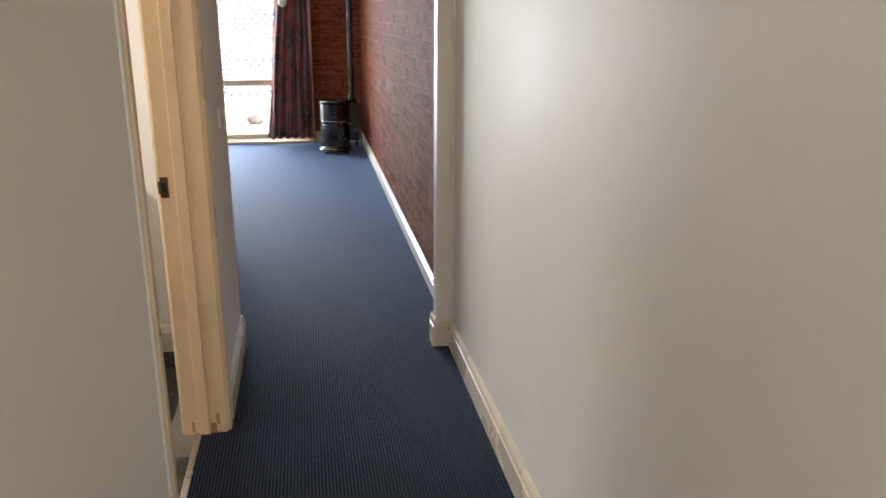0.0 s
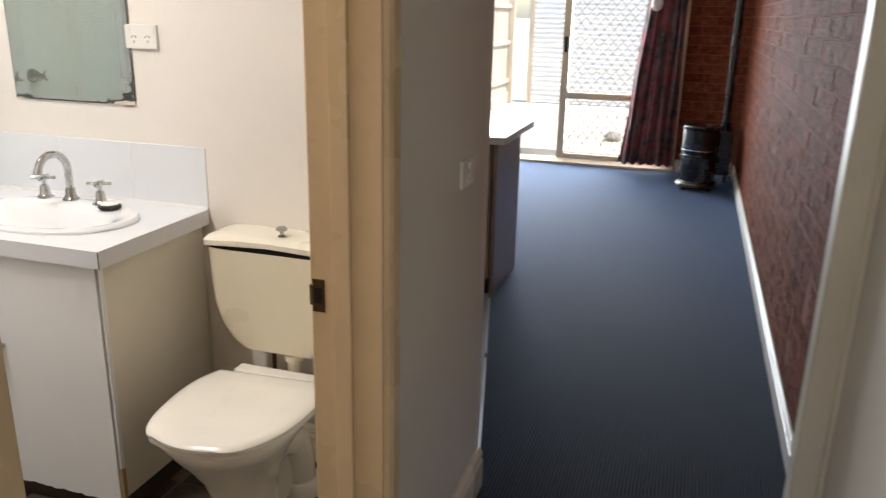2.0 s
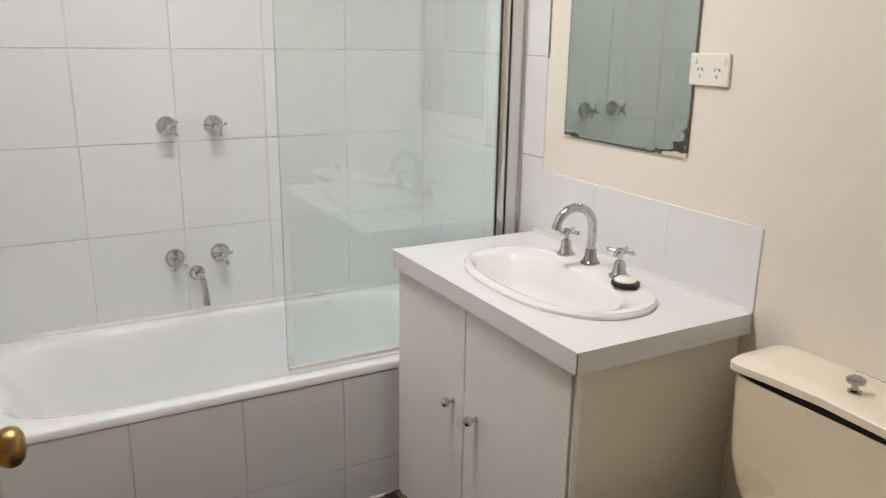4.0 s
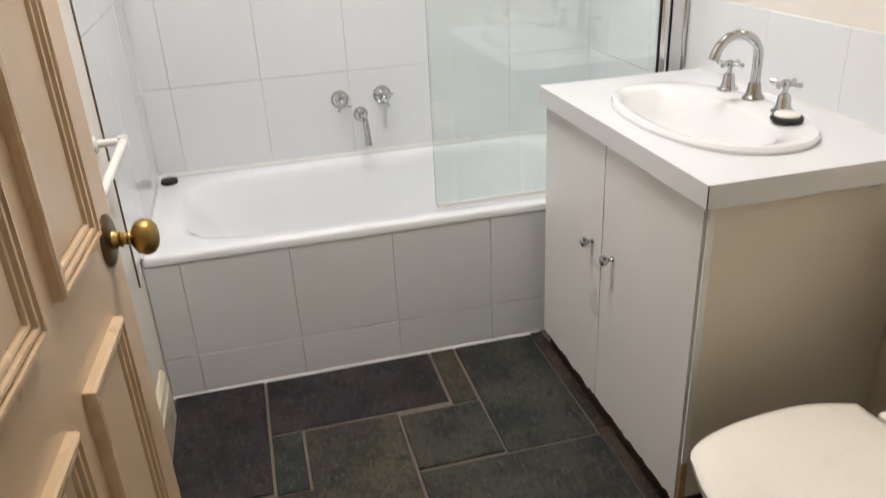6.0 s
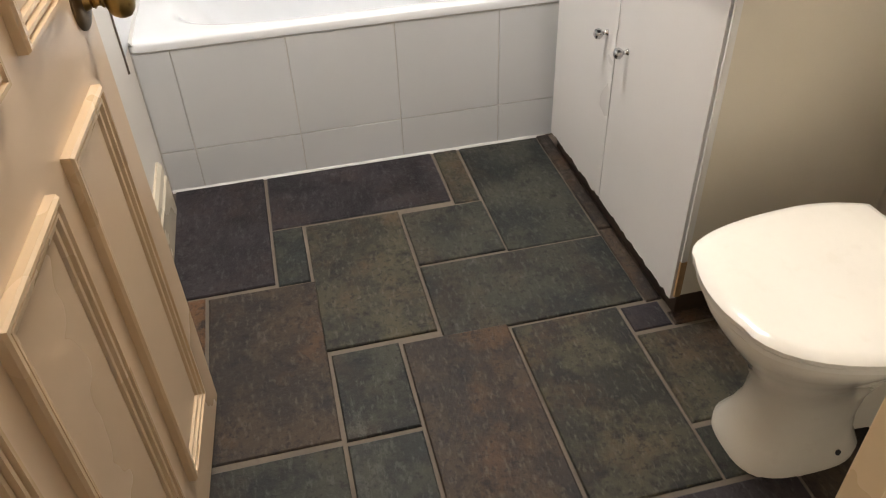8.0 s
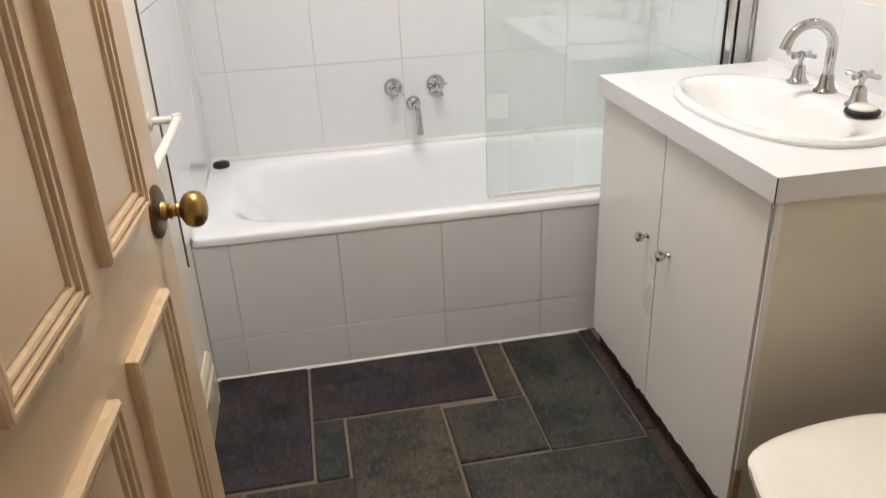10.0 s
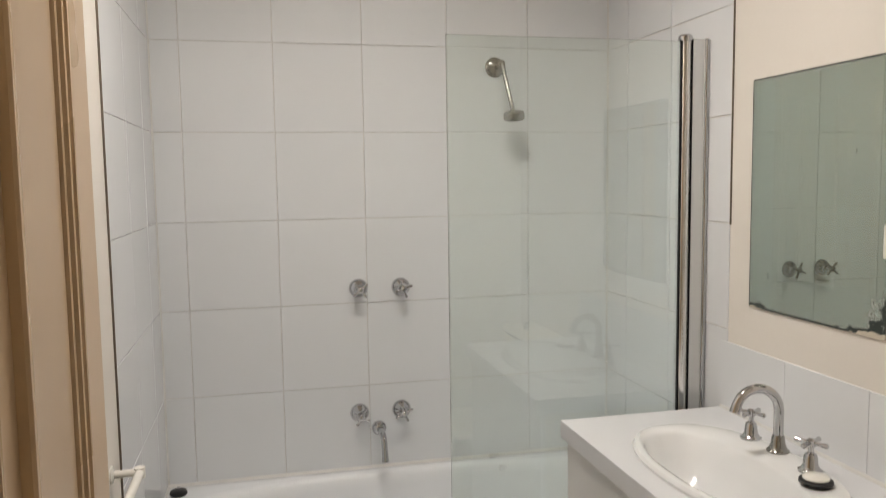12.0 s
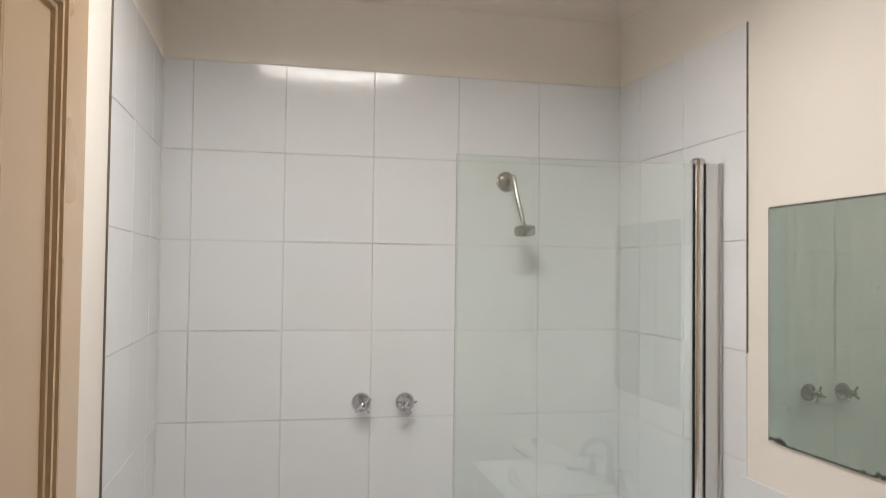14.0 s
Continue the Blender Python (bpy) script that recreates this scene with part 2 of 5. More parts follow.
PAINT_HALL = surface("hall_wall_paint", (0.74, 0.70, 0.63), 0.62, var=0.04, big=0.9, fine=70, relief=0.12, depth=0.0008, dirt=(0.40, 0.36, 0.31), dirt_amount=0.10)
PAINT_BATH = surface("bathroom_wall_paint", (0.79, 0.74, 0.68), 0.45, var=0.045, big=1.1, fine=80, relief=0.10, depth=0.0008, dirt=(0.62, 0.5, 0.38), dirt_amount=0.10)
PAINT_CEIL = surface("ceiling_paint", (0.78, 0.72, 0.66), 0.7, var=0.05, big=1.0, fine=60, relief=0.1)
PAINT_TRIM = surface("gloss_trim_paint", (0.74, 0.65, 0.50), 0.28, var=0.08, big=3, fine=40, relief=0.10, dirt=(0.34, 0.24, 0.14), dirt_amount=0.25, coat=0.2)
PAINT_WHITE = surface("white_trim_paint", (0.80, 0.78, 0.74), 0.35, var=0.06, big=3, fine=40, relief=0.1, dirt=(0.4, 0.34, 0.26), dirt_amount=0.18)
PAINT_DOOR = surface("beige_door_paint", (0.66, 0.49, 0.325), 0.30, var=0.04, big=1.6, fine=45, relief=0.06, coat=0.25)
PAINT_MOULD = surface("cream_moulding_paint", (0.69, 0.51, 0.32), 0.28, var=0.05, big=2, fine=45, relief=0.06, coat=0.25)
PAINT_JAMB = surface("cream_jamb_paint", (0.72, 0.54, 0.33), 0.30, var=0.08, big=3, fine=45, relief=0.14, coat=0.25, dirt=(0.33, 0.2, 0.1), dirt_amount=0.14)
GROUT = surface("tile_grout", (0.70, 0.685, 0.66), 0.85, var=0.14, big=8, fine=150, relief=0.3, dirt=(0.3, 0.26, 0.2), dirt_amount=0.4)
TILE = tile_glaze("white_tile_glaze", (0.765, 0.780, 0.800))
ENAMEL = surface("bath_enamel", (0.82, 0.835, 0.855), 0.10, var=0.03, big=2, fine=30, relief=0.03, coat=0.6)
CERAMIC = surface("basin_ceramic", (0.78, 0.785, 0.79), 0.09, var=0.03, big=3, fine=30, relief=0.02, coat=0.6)
IVORY = surface("ivory_plastic", (0.80, 0.72, 0.555), 0.28, var=0.04, big=3, fine=80, relief=0.05, dirt=(0.6, 0.48, 0.3), dirt_amount=0.04)
IVORY_LID = surface("pale_ivory_plastic", (0.82, 0.76, 0.63), 0.28, var=0.04, big=3, fine=80, relief=0.05)
IVORY_SEAT = surface("off_white_plastic", (0.86, 0.82, 0.74), 0.22, var=0.05, big=4, fine=80, relief=0.05, dirt=(0.62, 0.54, 0.42), dirt_amount=0.14)
PAN = surface("toilet_china", (0.82, 0.77, 0.67), 0.12, var=0.05, big=4, fine=40, relief=0.03, coat=0.5, dirt=(0.5, 0.4, 0.28), dirt_amount=0.15)
LAMINATE = surface("white_laminate", (0.80, 0.79, 0.78), 0.32, var=0.03, big=2, fine=180, relief=0.08, depth=0.0005)
BENCH = surface("benchtop_laminate", (0.69, 0.695, 0.715), 0.40, var=0.03, big=2, fine=220, relief=0.08, depth=0.0005)
SEALANT = surface("white_silicone", (0.66, 0.65, 0.63), 0.45, var=0.08, big=9, fine=60, relief=0.2, dirt=(0.5, 0.45, 0.38), dirt_amount=0.25)
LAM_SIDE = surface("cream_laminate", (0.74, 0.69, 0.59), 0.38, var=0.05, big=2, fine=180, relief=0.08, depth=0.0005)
CHIPBOARD = surface("swollen_chipboard", (0.42, 0.27, 0.14), 0.85, var=0.35, big=20, fine=160, relief=0.6, depth=0.003)
KICK_AND_SHADE = surface("dark_brown_kick_and_gap_shade", (0.045, 0.028, 0.018), 0.6, var=0.3, big=5, fine=60, relief=0.2)
CHROME = surface("chrome", (0.57, 0.57, 0.58), 0.03, 1.0, var=0.03, big=12, fine=60, relief=0.0)
POLISHED = surface("polished_aluminium", (0.74, 0.73, 0.71), 0.16, 1.0, var=0.02, big=3, fine=90, relief=0.0)
SATIN = surface("satin_aluminium", (0.74, 0.74, 0.74), 0.40, 0.55, var=0.02, big=3, fine=90, relief=0.0)
DULL_CHROME = surface("worn_chrome", (0.42, 0.41, 0.39), 0.14, 1.0, var=0.15, big=14, fine=80, relief=0.05)
ALUMIN = surface("anodised_aluminium", (0.62, 0.62, 0.62), 0.30, 1.0, var=0.04, big=6, fine=90, relief=0.0)
BRASS = surface("tarnished_brass", (0.46, 0.31, 0.11), 0.32, 1.0, var=0.35, big=22, fine=70, relief=0.06, dirt=(0.12, 0.08, 0.03), dirt_amount=0.5)
BRONZE = surface("dark_bronze", (0.16, 0.11, 0.06), 0.38, 1.0, var=0.4, big=22, fine=70, relief=0.1)
RUBBER = surface("black_rubber", (0.012, 0.012, 0.013), 0.5, var=0.2, big=12, fine=90)
# near-black: paints the shade inside holes, slots and gaps; also colours black parts
DARK = surface("recess_shade_and_black", (0.010, 0.009, 0.008), 0.8, var=0.1)
WHITE_PLASTIC = surface("white_plastic", (0.80, 0.78, 0.73), 0.25, var=0.03, big=6, fine=60, relief=0.03)
SLATES = {"dark": slate("slate_charcoal", (0.014, 0.011, 0.014), (0.034, 0.028, 0.032), 0.12), "green": slate("slate_green", (0.013, 0.016, 0.015), (0.050, 0.050, 0.037), 0.14),
          "olive": slate("slate_olive", (0.023, 0.022, 0.016), (0.072, 0.064, 0.040), 0.30), "brown": slate("slate_brown", (0.025, 0.018, 0.014), (0.060, 0.042, 0.028), 0.45), "rust": slate("slate_rust", (0.11, 0.052, 0.023), (0.075, 0.044, 0.025), 0.8)}
GROUT_AND_EDGE_SHADE = surface("sandy_floor_grout_and_edge_shade", (0.165, 0.135, 0.105), 0.9, var=0.25, big=9, fine=180, relief=0.5, depth=0.002, dirt=(0.1, 0.08, 0.06), dirt_amount=0.5)
BRICK, BRICKS = brick_mat("brick_single", False), brick_mat("brick_joined", True)
MORTAR = surface("brick_mortar", (0.26, 0.095, 0.058), 0.95, var=0.25, big=8, fine=120, relief=0.5, depth=0.003)
CARPET = carpet_mat()
VINYL = surface("kitchen_vinyl", (0.34, 0.36, 0.40), 0.35, var=0.15, big=5, fine=50)
CURTAIN = curtain_mat()
GLASS = glass_mat("green_tinted_glass", (0.90, 0.965, 0.94))
MIRROR = mirror_mat()
GRILLE = surface("weathered_grille_metal", (0.36, 0.32, 0.24), 0.6, var=0.15, big=8, fine=60)
NIB = surface("nib_paint", (0.72, 0.68, 0.60), 0.45, var=0.06, big=3, fine=40, relief=0.1, dirt=(0.4, 0.34, 0.26), dirt_amount=0.15)
STOVE = surface("black_stove_enamel", (0.008, 0.008, 0.009), 0.26, var=0.2, big=9, fine=60, relief=0.08, coat=0.2)
COUNTER = surface("counter_laminate", (0.42, 0.36, 0.30), 0.35, var=0.12, big=6, fine=120)
COUNTER_PANEL = surface("brown_wood_laminate", (0.20, 0.125, 0.085), 0.36, var=0.25, big=3, fine=40, relief=0.15, stretch=(6, 6, 0.6))
CREAM_METAL = surface("cream_powder_coat", (0.66, 0.56, 0.40), 0.4, var=0.08, big=4, fine=60, relief=0.05)
GROUND = surface("pale_paving", (0.62, 0.58, 0.50), 0.9, var=0.25, big=0.8, fine=22, relief=0.4, depth=0.006, dirt=(0.2, 0.18, 0.12), dirt_amount=0.4)
FENCE = surface("weathered_timber", (0.52, 0.46, 0.38), 0.8, var=0.25, big=3, fine=30, relief=0.3, stretch=(5, 5, 0.5))
SHEET = surface("ribbed_steel_sheet", (0.74, 0.77, 0.80), 0.4, 0.0, var=0.08, big=1.5, fine=30, relief=0.05)
BOULDER = surface("grey_rock", (0.24, 0.23, 0.21), 0.9, var=0.3, big=6, fine=30, relief=0.6, depth=0.01)
RUSTY = surface("rusty_pipe", (0.16, 0.09, 0.05), 0.7, 0.3, var=0.4, big=20, fine=90, relief=0.4)
CABLE = surface("grey_cable", (0.30, 0.28, 0.25), 0.5, var=0.1)
TUBE = bpy.data.materials.new("tube_glow")
TUBE.use_nodes = True
TUBE.node_tree.nodes["Principled BSDF"].inputs["Base Color"].default_value = (0.9, 0.9, 0.88, 1)
TUBE.node_tree.nodes["Principled BSDF"].inputs["Emission Color"].default_value = (1.0, 0.955, 0.91, 1)
TUBE.node_tree.nodes["Principled BSDF"].inputs["Emission Strength"].default_value = 7.0


# ---- mesh helpers ----
BASE = {}


def thing(name, at, label="", category="", group="", kind=""):
    """An empty at the base of a thing; its parts are given in world metres."""
    ob = new(name)
    ob.location = at
    ob.empty_display_size = 0.1
    BASE[ob.name] = Vector(at)
    return tagged(ob, label, category, group, kind)


def part(name, bm, material, parent=None, label="", smooth=False):
    """Links a bmesh as one mesh object, under a thing or part if there is one."""
    base = BASE[parent.name] if parent else Vector((0, 0, 0))
    bmesh.ops.recalc_face_normals(bm, faces=bm.faces)
    bmesh.ops.translate(bm, verts=bm.verts, vec=-base)
    if smooth:
        for f in bm.faces:
            f.smooth = True
        for e in bm.edges:
            e.smooth = not (len(e.link_faces) == 2 and e.calc_face_angle(0) > 0.7)
    me = bpy.data.meshes.new(name)
    bm.to_mesh(me)
    bm.free()
    me.materials.append(material)
    ob = new(name, me)
    if parent:
        ob.parent = parent
    BASE[ob.name] = base
    return tagged(ob, label)


def setting(name, bm, material, label, category="", smooth=False):
    return tagged(part(name, bm, material, None, "", smooth), label, category or name.split("_")[0], "", "structure")


def add_box(bm, x0, x1, y0, y1, z0, z1, bevel=0.0, segs=2):
    geo = bmesh.ops.create_cube(bm, size=1.0)["verts"]
    m = Matrix.Translation(((x0 + x1) / 2, (y0 + y1) / 2, (z0 + z1) / 2)) @ Matrix.Diagonal((x1 - x0, y1 - y0, z1 - z0, 1))
    bmesh.ops.transform(bm, matrix=m, verts=geo)
    if bevel:
        edges = list({e for v in geo for e in v.link_edges})
        bmesh.ops.bevel(bm, geom=edges, offset=bevel, segments=segs, affect="EDGES", profile=0.5)
    return bm


def box(*a, bevel=0.0, segs=2):
    return add_box(bmesh.new(), *a, bevel=bevel, segs=segs)


def boxes(*rows):
    bm = bmesh.new()
    for r in rows:
        add_box(bm, *r)
    return bm


def loft(bm, rings, close_first=True, close_last=True):
    """Skins rings of equal vertex count."""
    made = [[bm.verts.new(p) for p in ring] for ring in rings]
    for a, b in zip(made, made[1:]):
        n = len(a)
        for i in range(n):
            bm.faces.new((a[i], a[(i + 1) % n], b[(i + 1) % n], b[i]))
    if close_first:
        bm.faces.new(list(reversed(made[0])))
    if close_last:
        bm.faces.new(made[-1])
    return bm


def lathe(profile, m=Matrix.Identity(4), segs=24, bm=None):
    """Turns (radius, height) pairs round the z axis of m."""
    bm = bm or bmesh.new()
    rings = []
    for r, h in profile:
        rings.append([m @ Vector((max(r, 1e-4) * math.cos(2 * math.pi * i / segs), max(r, 1e-4) * math.sin(2 * math.pi * i / segs), h)) for i in range(segs)])
    return loft(bm, rings)


def tube(points, radius, segs=12, bm=None):
    """A round bar along a smooth run of points."""
    bm = bm or bmesh.new()
    pts = [Vector(p) for p in points]
    radii = radius if isinstance(radius, (list, tuple)) else [radius] * len(pts)
    up, rings = None, []
    for i, p in enumerate(pts):
        d = (pts[min(i + 1, len(pts) - 1)] - pts[max(i - 1, 0)]).normalized()
        if up is None:
            up = d.orthogonal().normalized()
        up = (up - d * up.dot(d)).normalized()
        side = d.cross(up)
        rings.append([p + radii[i] * (math.cos(a) * up + math.sin(a) * side) for a in (2 * math.pi * k / segs for k in range(segs))])
    return loft(bm, rings)


def arc(centre, u, v, radius, a0, a1, n=12):
    c, u, v = Vector(centre), Vector(u), Vector(v)
    return [c + radius * (math.cos(a0 + (a1 - a0) * i / n) * u + math.sin(a0 + (a1 - a0) * i / n) * v) for i in range(n + 1)]


def prism(profile, axis, a, b, bm=None):
    """Extrudes a closed outline along an axis: for x the outline is (y, z), for y (x, z), for z (x, y)."""
    bm = bm or bmesh.new()
    put = {"x": lambda t, p, q: (t, p, q), "y": lambda t, p, q: (p, t, q), "z": lambda t, p, q: (p, q, t)}[axis]
    return loft(bm, [[put(a, *pq) for pq in profile], [put(b, *pq) for pq in profile]])


def rect_ring(u0, u1, w0, w1, inset, height, put):
    return [put(u, w, height) for u, w in ((u0 + inset, w0 + inset), (u1 - inset, w0 + inset), (u1 - inset, w1 - inset), (u0 + inset, w1 - inset))]


def super_ring(cx, cy, rx, ry, z, power=4.0, n=48):
    out = []
    for i in range(n):
        a = 2 * math.pi * i / n
        c, s = math.cos(a), math.sin(a)
        out.append((cx + rx * math.copysign(abs(c) ** (2 / power), c), cy + ry * math.copysign(abs(s) ** (2 / power), s), z))
    return out


TO_X = Matrix.Rotation(radians(90), 4, "Y")   # lathe axis to +x
TO_MY = Matrix.Rotation(radians(90), 4, "X")  # lathe axis to -y
TO_PY = Matrix.Rotation(radians(-90), 4, "X")  # lathe axis to +y

# ---- the shell ----
H = 2.60
XW, XE = -0.357, 0.587            # faces of the hall's two long walls
BW, BS, BN = -2.8525, 1.8315, 3.459  # bathroom walls: west, south, north
DS, DN, DH = 1.900, 2.705, 2.06    # bathroom doorway

carpet = bmesh.new()
loft(carpet, [[(x, y, z) for x, y in ((-0.455, -1.5), (0.76, -1.5), (0.76, 9.25), (-3.3, 9.25), (-3.3, 5.75), (-0.74, 5.75), (-0.74, 5.15), (-0.372, 3.58), (-0.455, 3.58))] for z in (-0.05, 0.0)])
setting("floor_carpet", carpet, CARPET, "dark blue-grey ribbed carpet through hall and living room", "floor")
setting("floor_kitchen", loft(bmesh.new(), [[(x, y, z) for x, y in ((-3.3, 3.5), (-0.372, 3.5), (-0.372, 3.58), (-0.74, 5.15), (-0.74, 5.75), (-3.3, 5.75))] for z in (-0.06, -0.003)]), VINYL, "pale grey vinyl kitchen floor", "floor")
bath_floor = setting("floor_bathroom", box(-2.9, -0.455, 1.8, 3.5, -0.06, -0.004), GROUT_AND_EDGE_SHADE, "irregular dark slate slabs with sandy grout joints", "floor")

setting("wall_hall_east", box(XE, 0.76, -1.5, 3.335, 0, H), PAINT_HALL, "plain grey-white painted hall wall", "wall")
# unseen wall, left open in the middle to let the fill lamp in
setting("wall_hall_south", boxes((-0.5, -0.25, -1.62, -1.5, 0, H), (0.5, 0.76, -1.62, -1.5, 0, H), (-0.25, 0.5, -1.62, -1.5, 2.1, H), (-0.25, 0.5, -1.62, -1.5, 0, 0.8)), PAINT_HALL, "unseen grey-white end wall with an opening for the added fill lamp", "wall")
nib = box(0.515, 0.76, 3.335, 3.415, 0, H, bevel=0.004)
setting("wall_nib", nib, NIB, "short white painted wall nib at the hall's end", "wall")
setting("wall_hall_west", boxes((-0.497, -0.391, -1.5, 1.840, 0, H), (-0.497, -0.391, 1.840, DN + 0.02, DH + 0.10, H), (-0.497, XW, DN + 0.02, 3.459, 0, H)), PAINT_HALL, "grey-white painted hall wall with the bathroom doorway", "wall")
wall_w = setting("wall_bathroom_west", box(-2.98, BW, 1.72, 3.459, 0, H), GROUT, "bathroom wall behind the bath, tiled in white", "wall")
wall_s = setting("wall_bathroom_south", box(-2.8525, -0.497, 1.72, BS, 0, H), PAINT_BATH, "cream painted bathroom wall, tiled beside the bath", "wall")
wall_n = setting("wall_bathroom_north", box(-3.3, XW, BN, 3.505, 0, H), PAINT_BATH, "cream painted bathroom wall, tiled beside the bath", "wall")
setting("wall_west_paint", box(-2.8523, -2.8505, BS, BN, 2.266, 2.56), PAINT_BATH, "cream painted band over the bath tiles", "wall")

wall_e = setting("wall_living_east", box(0.6215, 0.78, 3.415, 9.20, 0, H), MORTAR, "red-brown face brick wall of the living room", "wall")
wall_f = setting("wall_living_north", boxes((0.06, 0.78, 9.2225, 9.45, 0, H), (-3.4, 0.06, 9.232, 9.45, 2.14, H), (-3.4, -2.3, 9.232, 9.45, 0, 2.14)), MORTAR, "red-brown face brick wall round the sliding door", "wall")
setting("wall_living_west", box(-3.42, -3.3, 3.459, 9.232, 0, H), PAINT_HALL, "plain painted living room wall", "wall")
setting("ceiling_living", box(-3.45, 0.80, 3.5, 9.6, H, H + 0.15), PAINT_CEIL, "plain off-white ceiling", "ceiling")
setting("ceiling_hall", box(-0.5, 0.80, -1.65, 3.5, H, H + 0.15), PAINT_CEIL, "plain off-white hall ceiling", "ceiling")
setting("ceiling_bathroom", box(-3.0, -0.5, 1.70, 3.5, 2.588, 2.74), PAINT_CEIL, "plain off-white bathroom ceiling", "ceiling")


def cove(depth=0.085, steps=6):
    """Outline of a coved cornice, out from the wall and down from the ceiling."""
    pts = [(0, 0), (depth, 0), (depth, -0.010)]
    for i in range(steps + 1):
        a = radians(90) * i / steps
        pts.append((depth - 0.006 - (depth - 0.016) * math.sin(a), -0.012 - (depth - 0.02) * (1 - math.cos(a))))
    pts += [(0.010, -depth), (0, -depth)]
    return pts


top = 2.5885
cv = cove()
setting("cornice_west", prism([(-2.853 + d, top + h) for d, h in cv], "y", BS, BN), PAINT_CEIL, "coved plaster cornice", "cornice", True)
setting("cornice_north", prism([(BN - d, top + h) for d, h in cv], "x", -2.853, -0.497), PAINT_CEIL, "coved plaster cornice", "cornice", True)
setting("cornice_south", prism([(BS + d, top + h) for d, h in cv], "x", -2.853, -0.497), PAINT_CEIL, "coved plaster cornice", "cornice", True)
setting("cornice_east", prism([(-0.497 - d, top + h) for d, h in cv], "y", BS, BN), PAINT_CEIL, "coved plaster cornice", "cornice", True)


def skirting(height=0.135, depth=0.018):
    """Outline of a moulded skirting board: (out, up)."""
    return [(0, 0.0), (depth, 0.0), (depth, height * 0.70), (depth * 0.72, height * 0.74), (depth * 0.72, height * 0.80), (depth * 0.9, height * 0.83), (depth * 0.75, height * 0.92), (depth * 0.35, height), (0, height)]


sk = skirting()
setting("skirting_hall_east", prism([(XE - d, h) for d, h in sk], "y", -1.5, 3.335), PAINT_TRIM, "cream gloss skirting board along the hall", "skirting")
setting("skirting_nib_south", prism([(3.335 - d, h) for d, h in sk], "x", 0.515, XE - 0.018), PAINT_TRIM, "cream gloss skirting round the wall nib", "skirting")
setting("skirting_nib_west", prism([(0.515 - d, h) for d, h in sk], "y", 3.317, 3.415), PAINT_TRIM, "cream gloss skirting round the wall nib", "skirting")
setting("skirting_hall_west", prism([(XW + d, h) for d, h in sk], "y", DN + 0.088, 3.505), PAINT_TRIM, "cream gloss skirting board beside the doorway", "skirting")
setting("skirting_hall_far_west", prism([(-0.391 + d, h) for d, h in sk], "y", -1.5, 1.843), PAINT_TRIM, "cream gloss skirting board along the hall", "skirting")
setting("skirting_living_east", prism([(0.6165 - d, h * 0.75) for d, h in sk], "y", 3.415, 9.22), PAINT_WHITE, "white skirting board under the brick wall", "skirting")
setting("skirting_living_north", prism([(9.2175 - d, h * 0.9) for d, h in sk], "x", 0.07, 0.60), PAINT_TRIM, "cream skirting board under the far brick wall", "skirting")
setting("skirting_bathroom_north", prism([(BN - d, h) for d, h in sk], "x", -1.22, -0.515), PAINT_TRIM, "cream moulded bathroom skirting", "skirting")
setting("skirting_bathroom_south", prism([(BS + d, h * 1.2) for d, h in sk], "x", -2.055, -0.56), PAINT_TRIM, "cream moulded bathroom skirting", "skirting")
setting("carpet_trim", prism([(-0.006, 0.0), (0.006, 0.0), (0.004, 0.005), (-0.004, 0.005)], "y", 0.0, 1.62), ALUMIN, "aluminium carpet edge strip", "trim")
bpy.data.objects["carpet_trim"].matrix_world = pose(-0.372, 3.57, 0, 0, 0, 13.2)
setting("threshold_trim", prism([(-0.468, -0.004), (-0.440, -0.004), (-0.444, 0.005), (-0.464, 0.005)], "y", DS, DN), ALUMIN, "thin metal threshold strip at the bathroom door", "trim")

bead = prism([(XE, 3.335), (XE - 0.013, 3.335), (XE - 0.011, 3.326), (XE - 0.006, 3.3225), (XE, 3.322)], "z", 0.13, H)
setting("corner_bead", bead, PAINT_HALL, "narrow cream cover bead in the corner", "trim")
catch = thing("wall_catch", (0.513, 3.375, 1.53), "small cream timber block fixed to the wall nib", "block")
part("block", box(0.501, 0.515, 3.350, 3.405, 1.512, 1.575, bevel=0.003), PAINT_JAMB, catch)

# ---- door frame and open door ----
frame_door = thing("door_frame", (-0.43, DN, 0), "cream painted timber door frame with chipped base", "door frame", "", "structure")


def lining(y0, y1):
    return box(-0.503, XW + 0.004, y0, y1, -0.004, DH, bevel=0.002)


part("jamb", lining(DN, DN + 0.022), PAINT_JAMB, frame_door)
part("jamb", box(-0.464, -0.380, 1.866, DS, -0.004, DH, bevel=0.003), PAINT_JAMB, frame_door)
part("head", box(-0.503, XW + 0.004, DS - 0.034, DN + 0.022, DH, DH + 0.10), PAINT_JAMB, frame_door)
part("door_stop", box(-0.452, -0.415, DN - 0.012, DN, 0, DH, bevel=0.002), PAINT_JAMB, frame_door)
part("door_stop", box(-0.452, -0.415, DS, DS + 0.012, 0, DH, bevel=0.002), PAINT_JAMB, frame_door)
part("architrave", box(-0.464, -0.385, 1.842, 1.866, 0, DH + 0.05, bevel=0.007), NIB, frame_door, "narrow off-white cover strip")
arch = [(0.0, 0.0), (0.006, 0.013), (0.014, 0.017), (0.022, 0.013), (0.026, 0.016), (0.050, 0.018), (0.059, 0.015), (0.061, 0.0)]
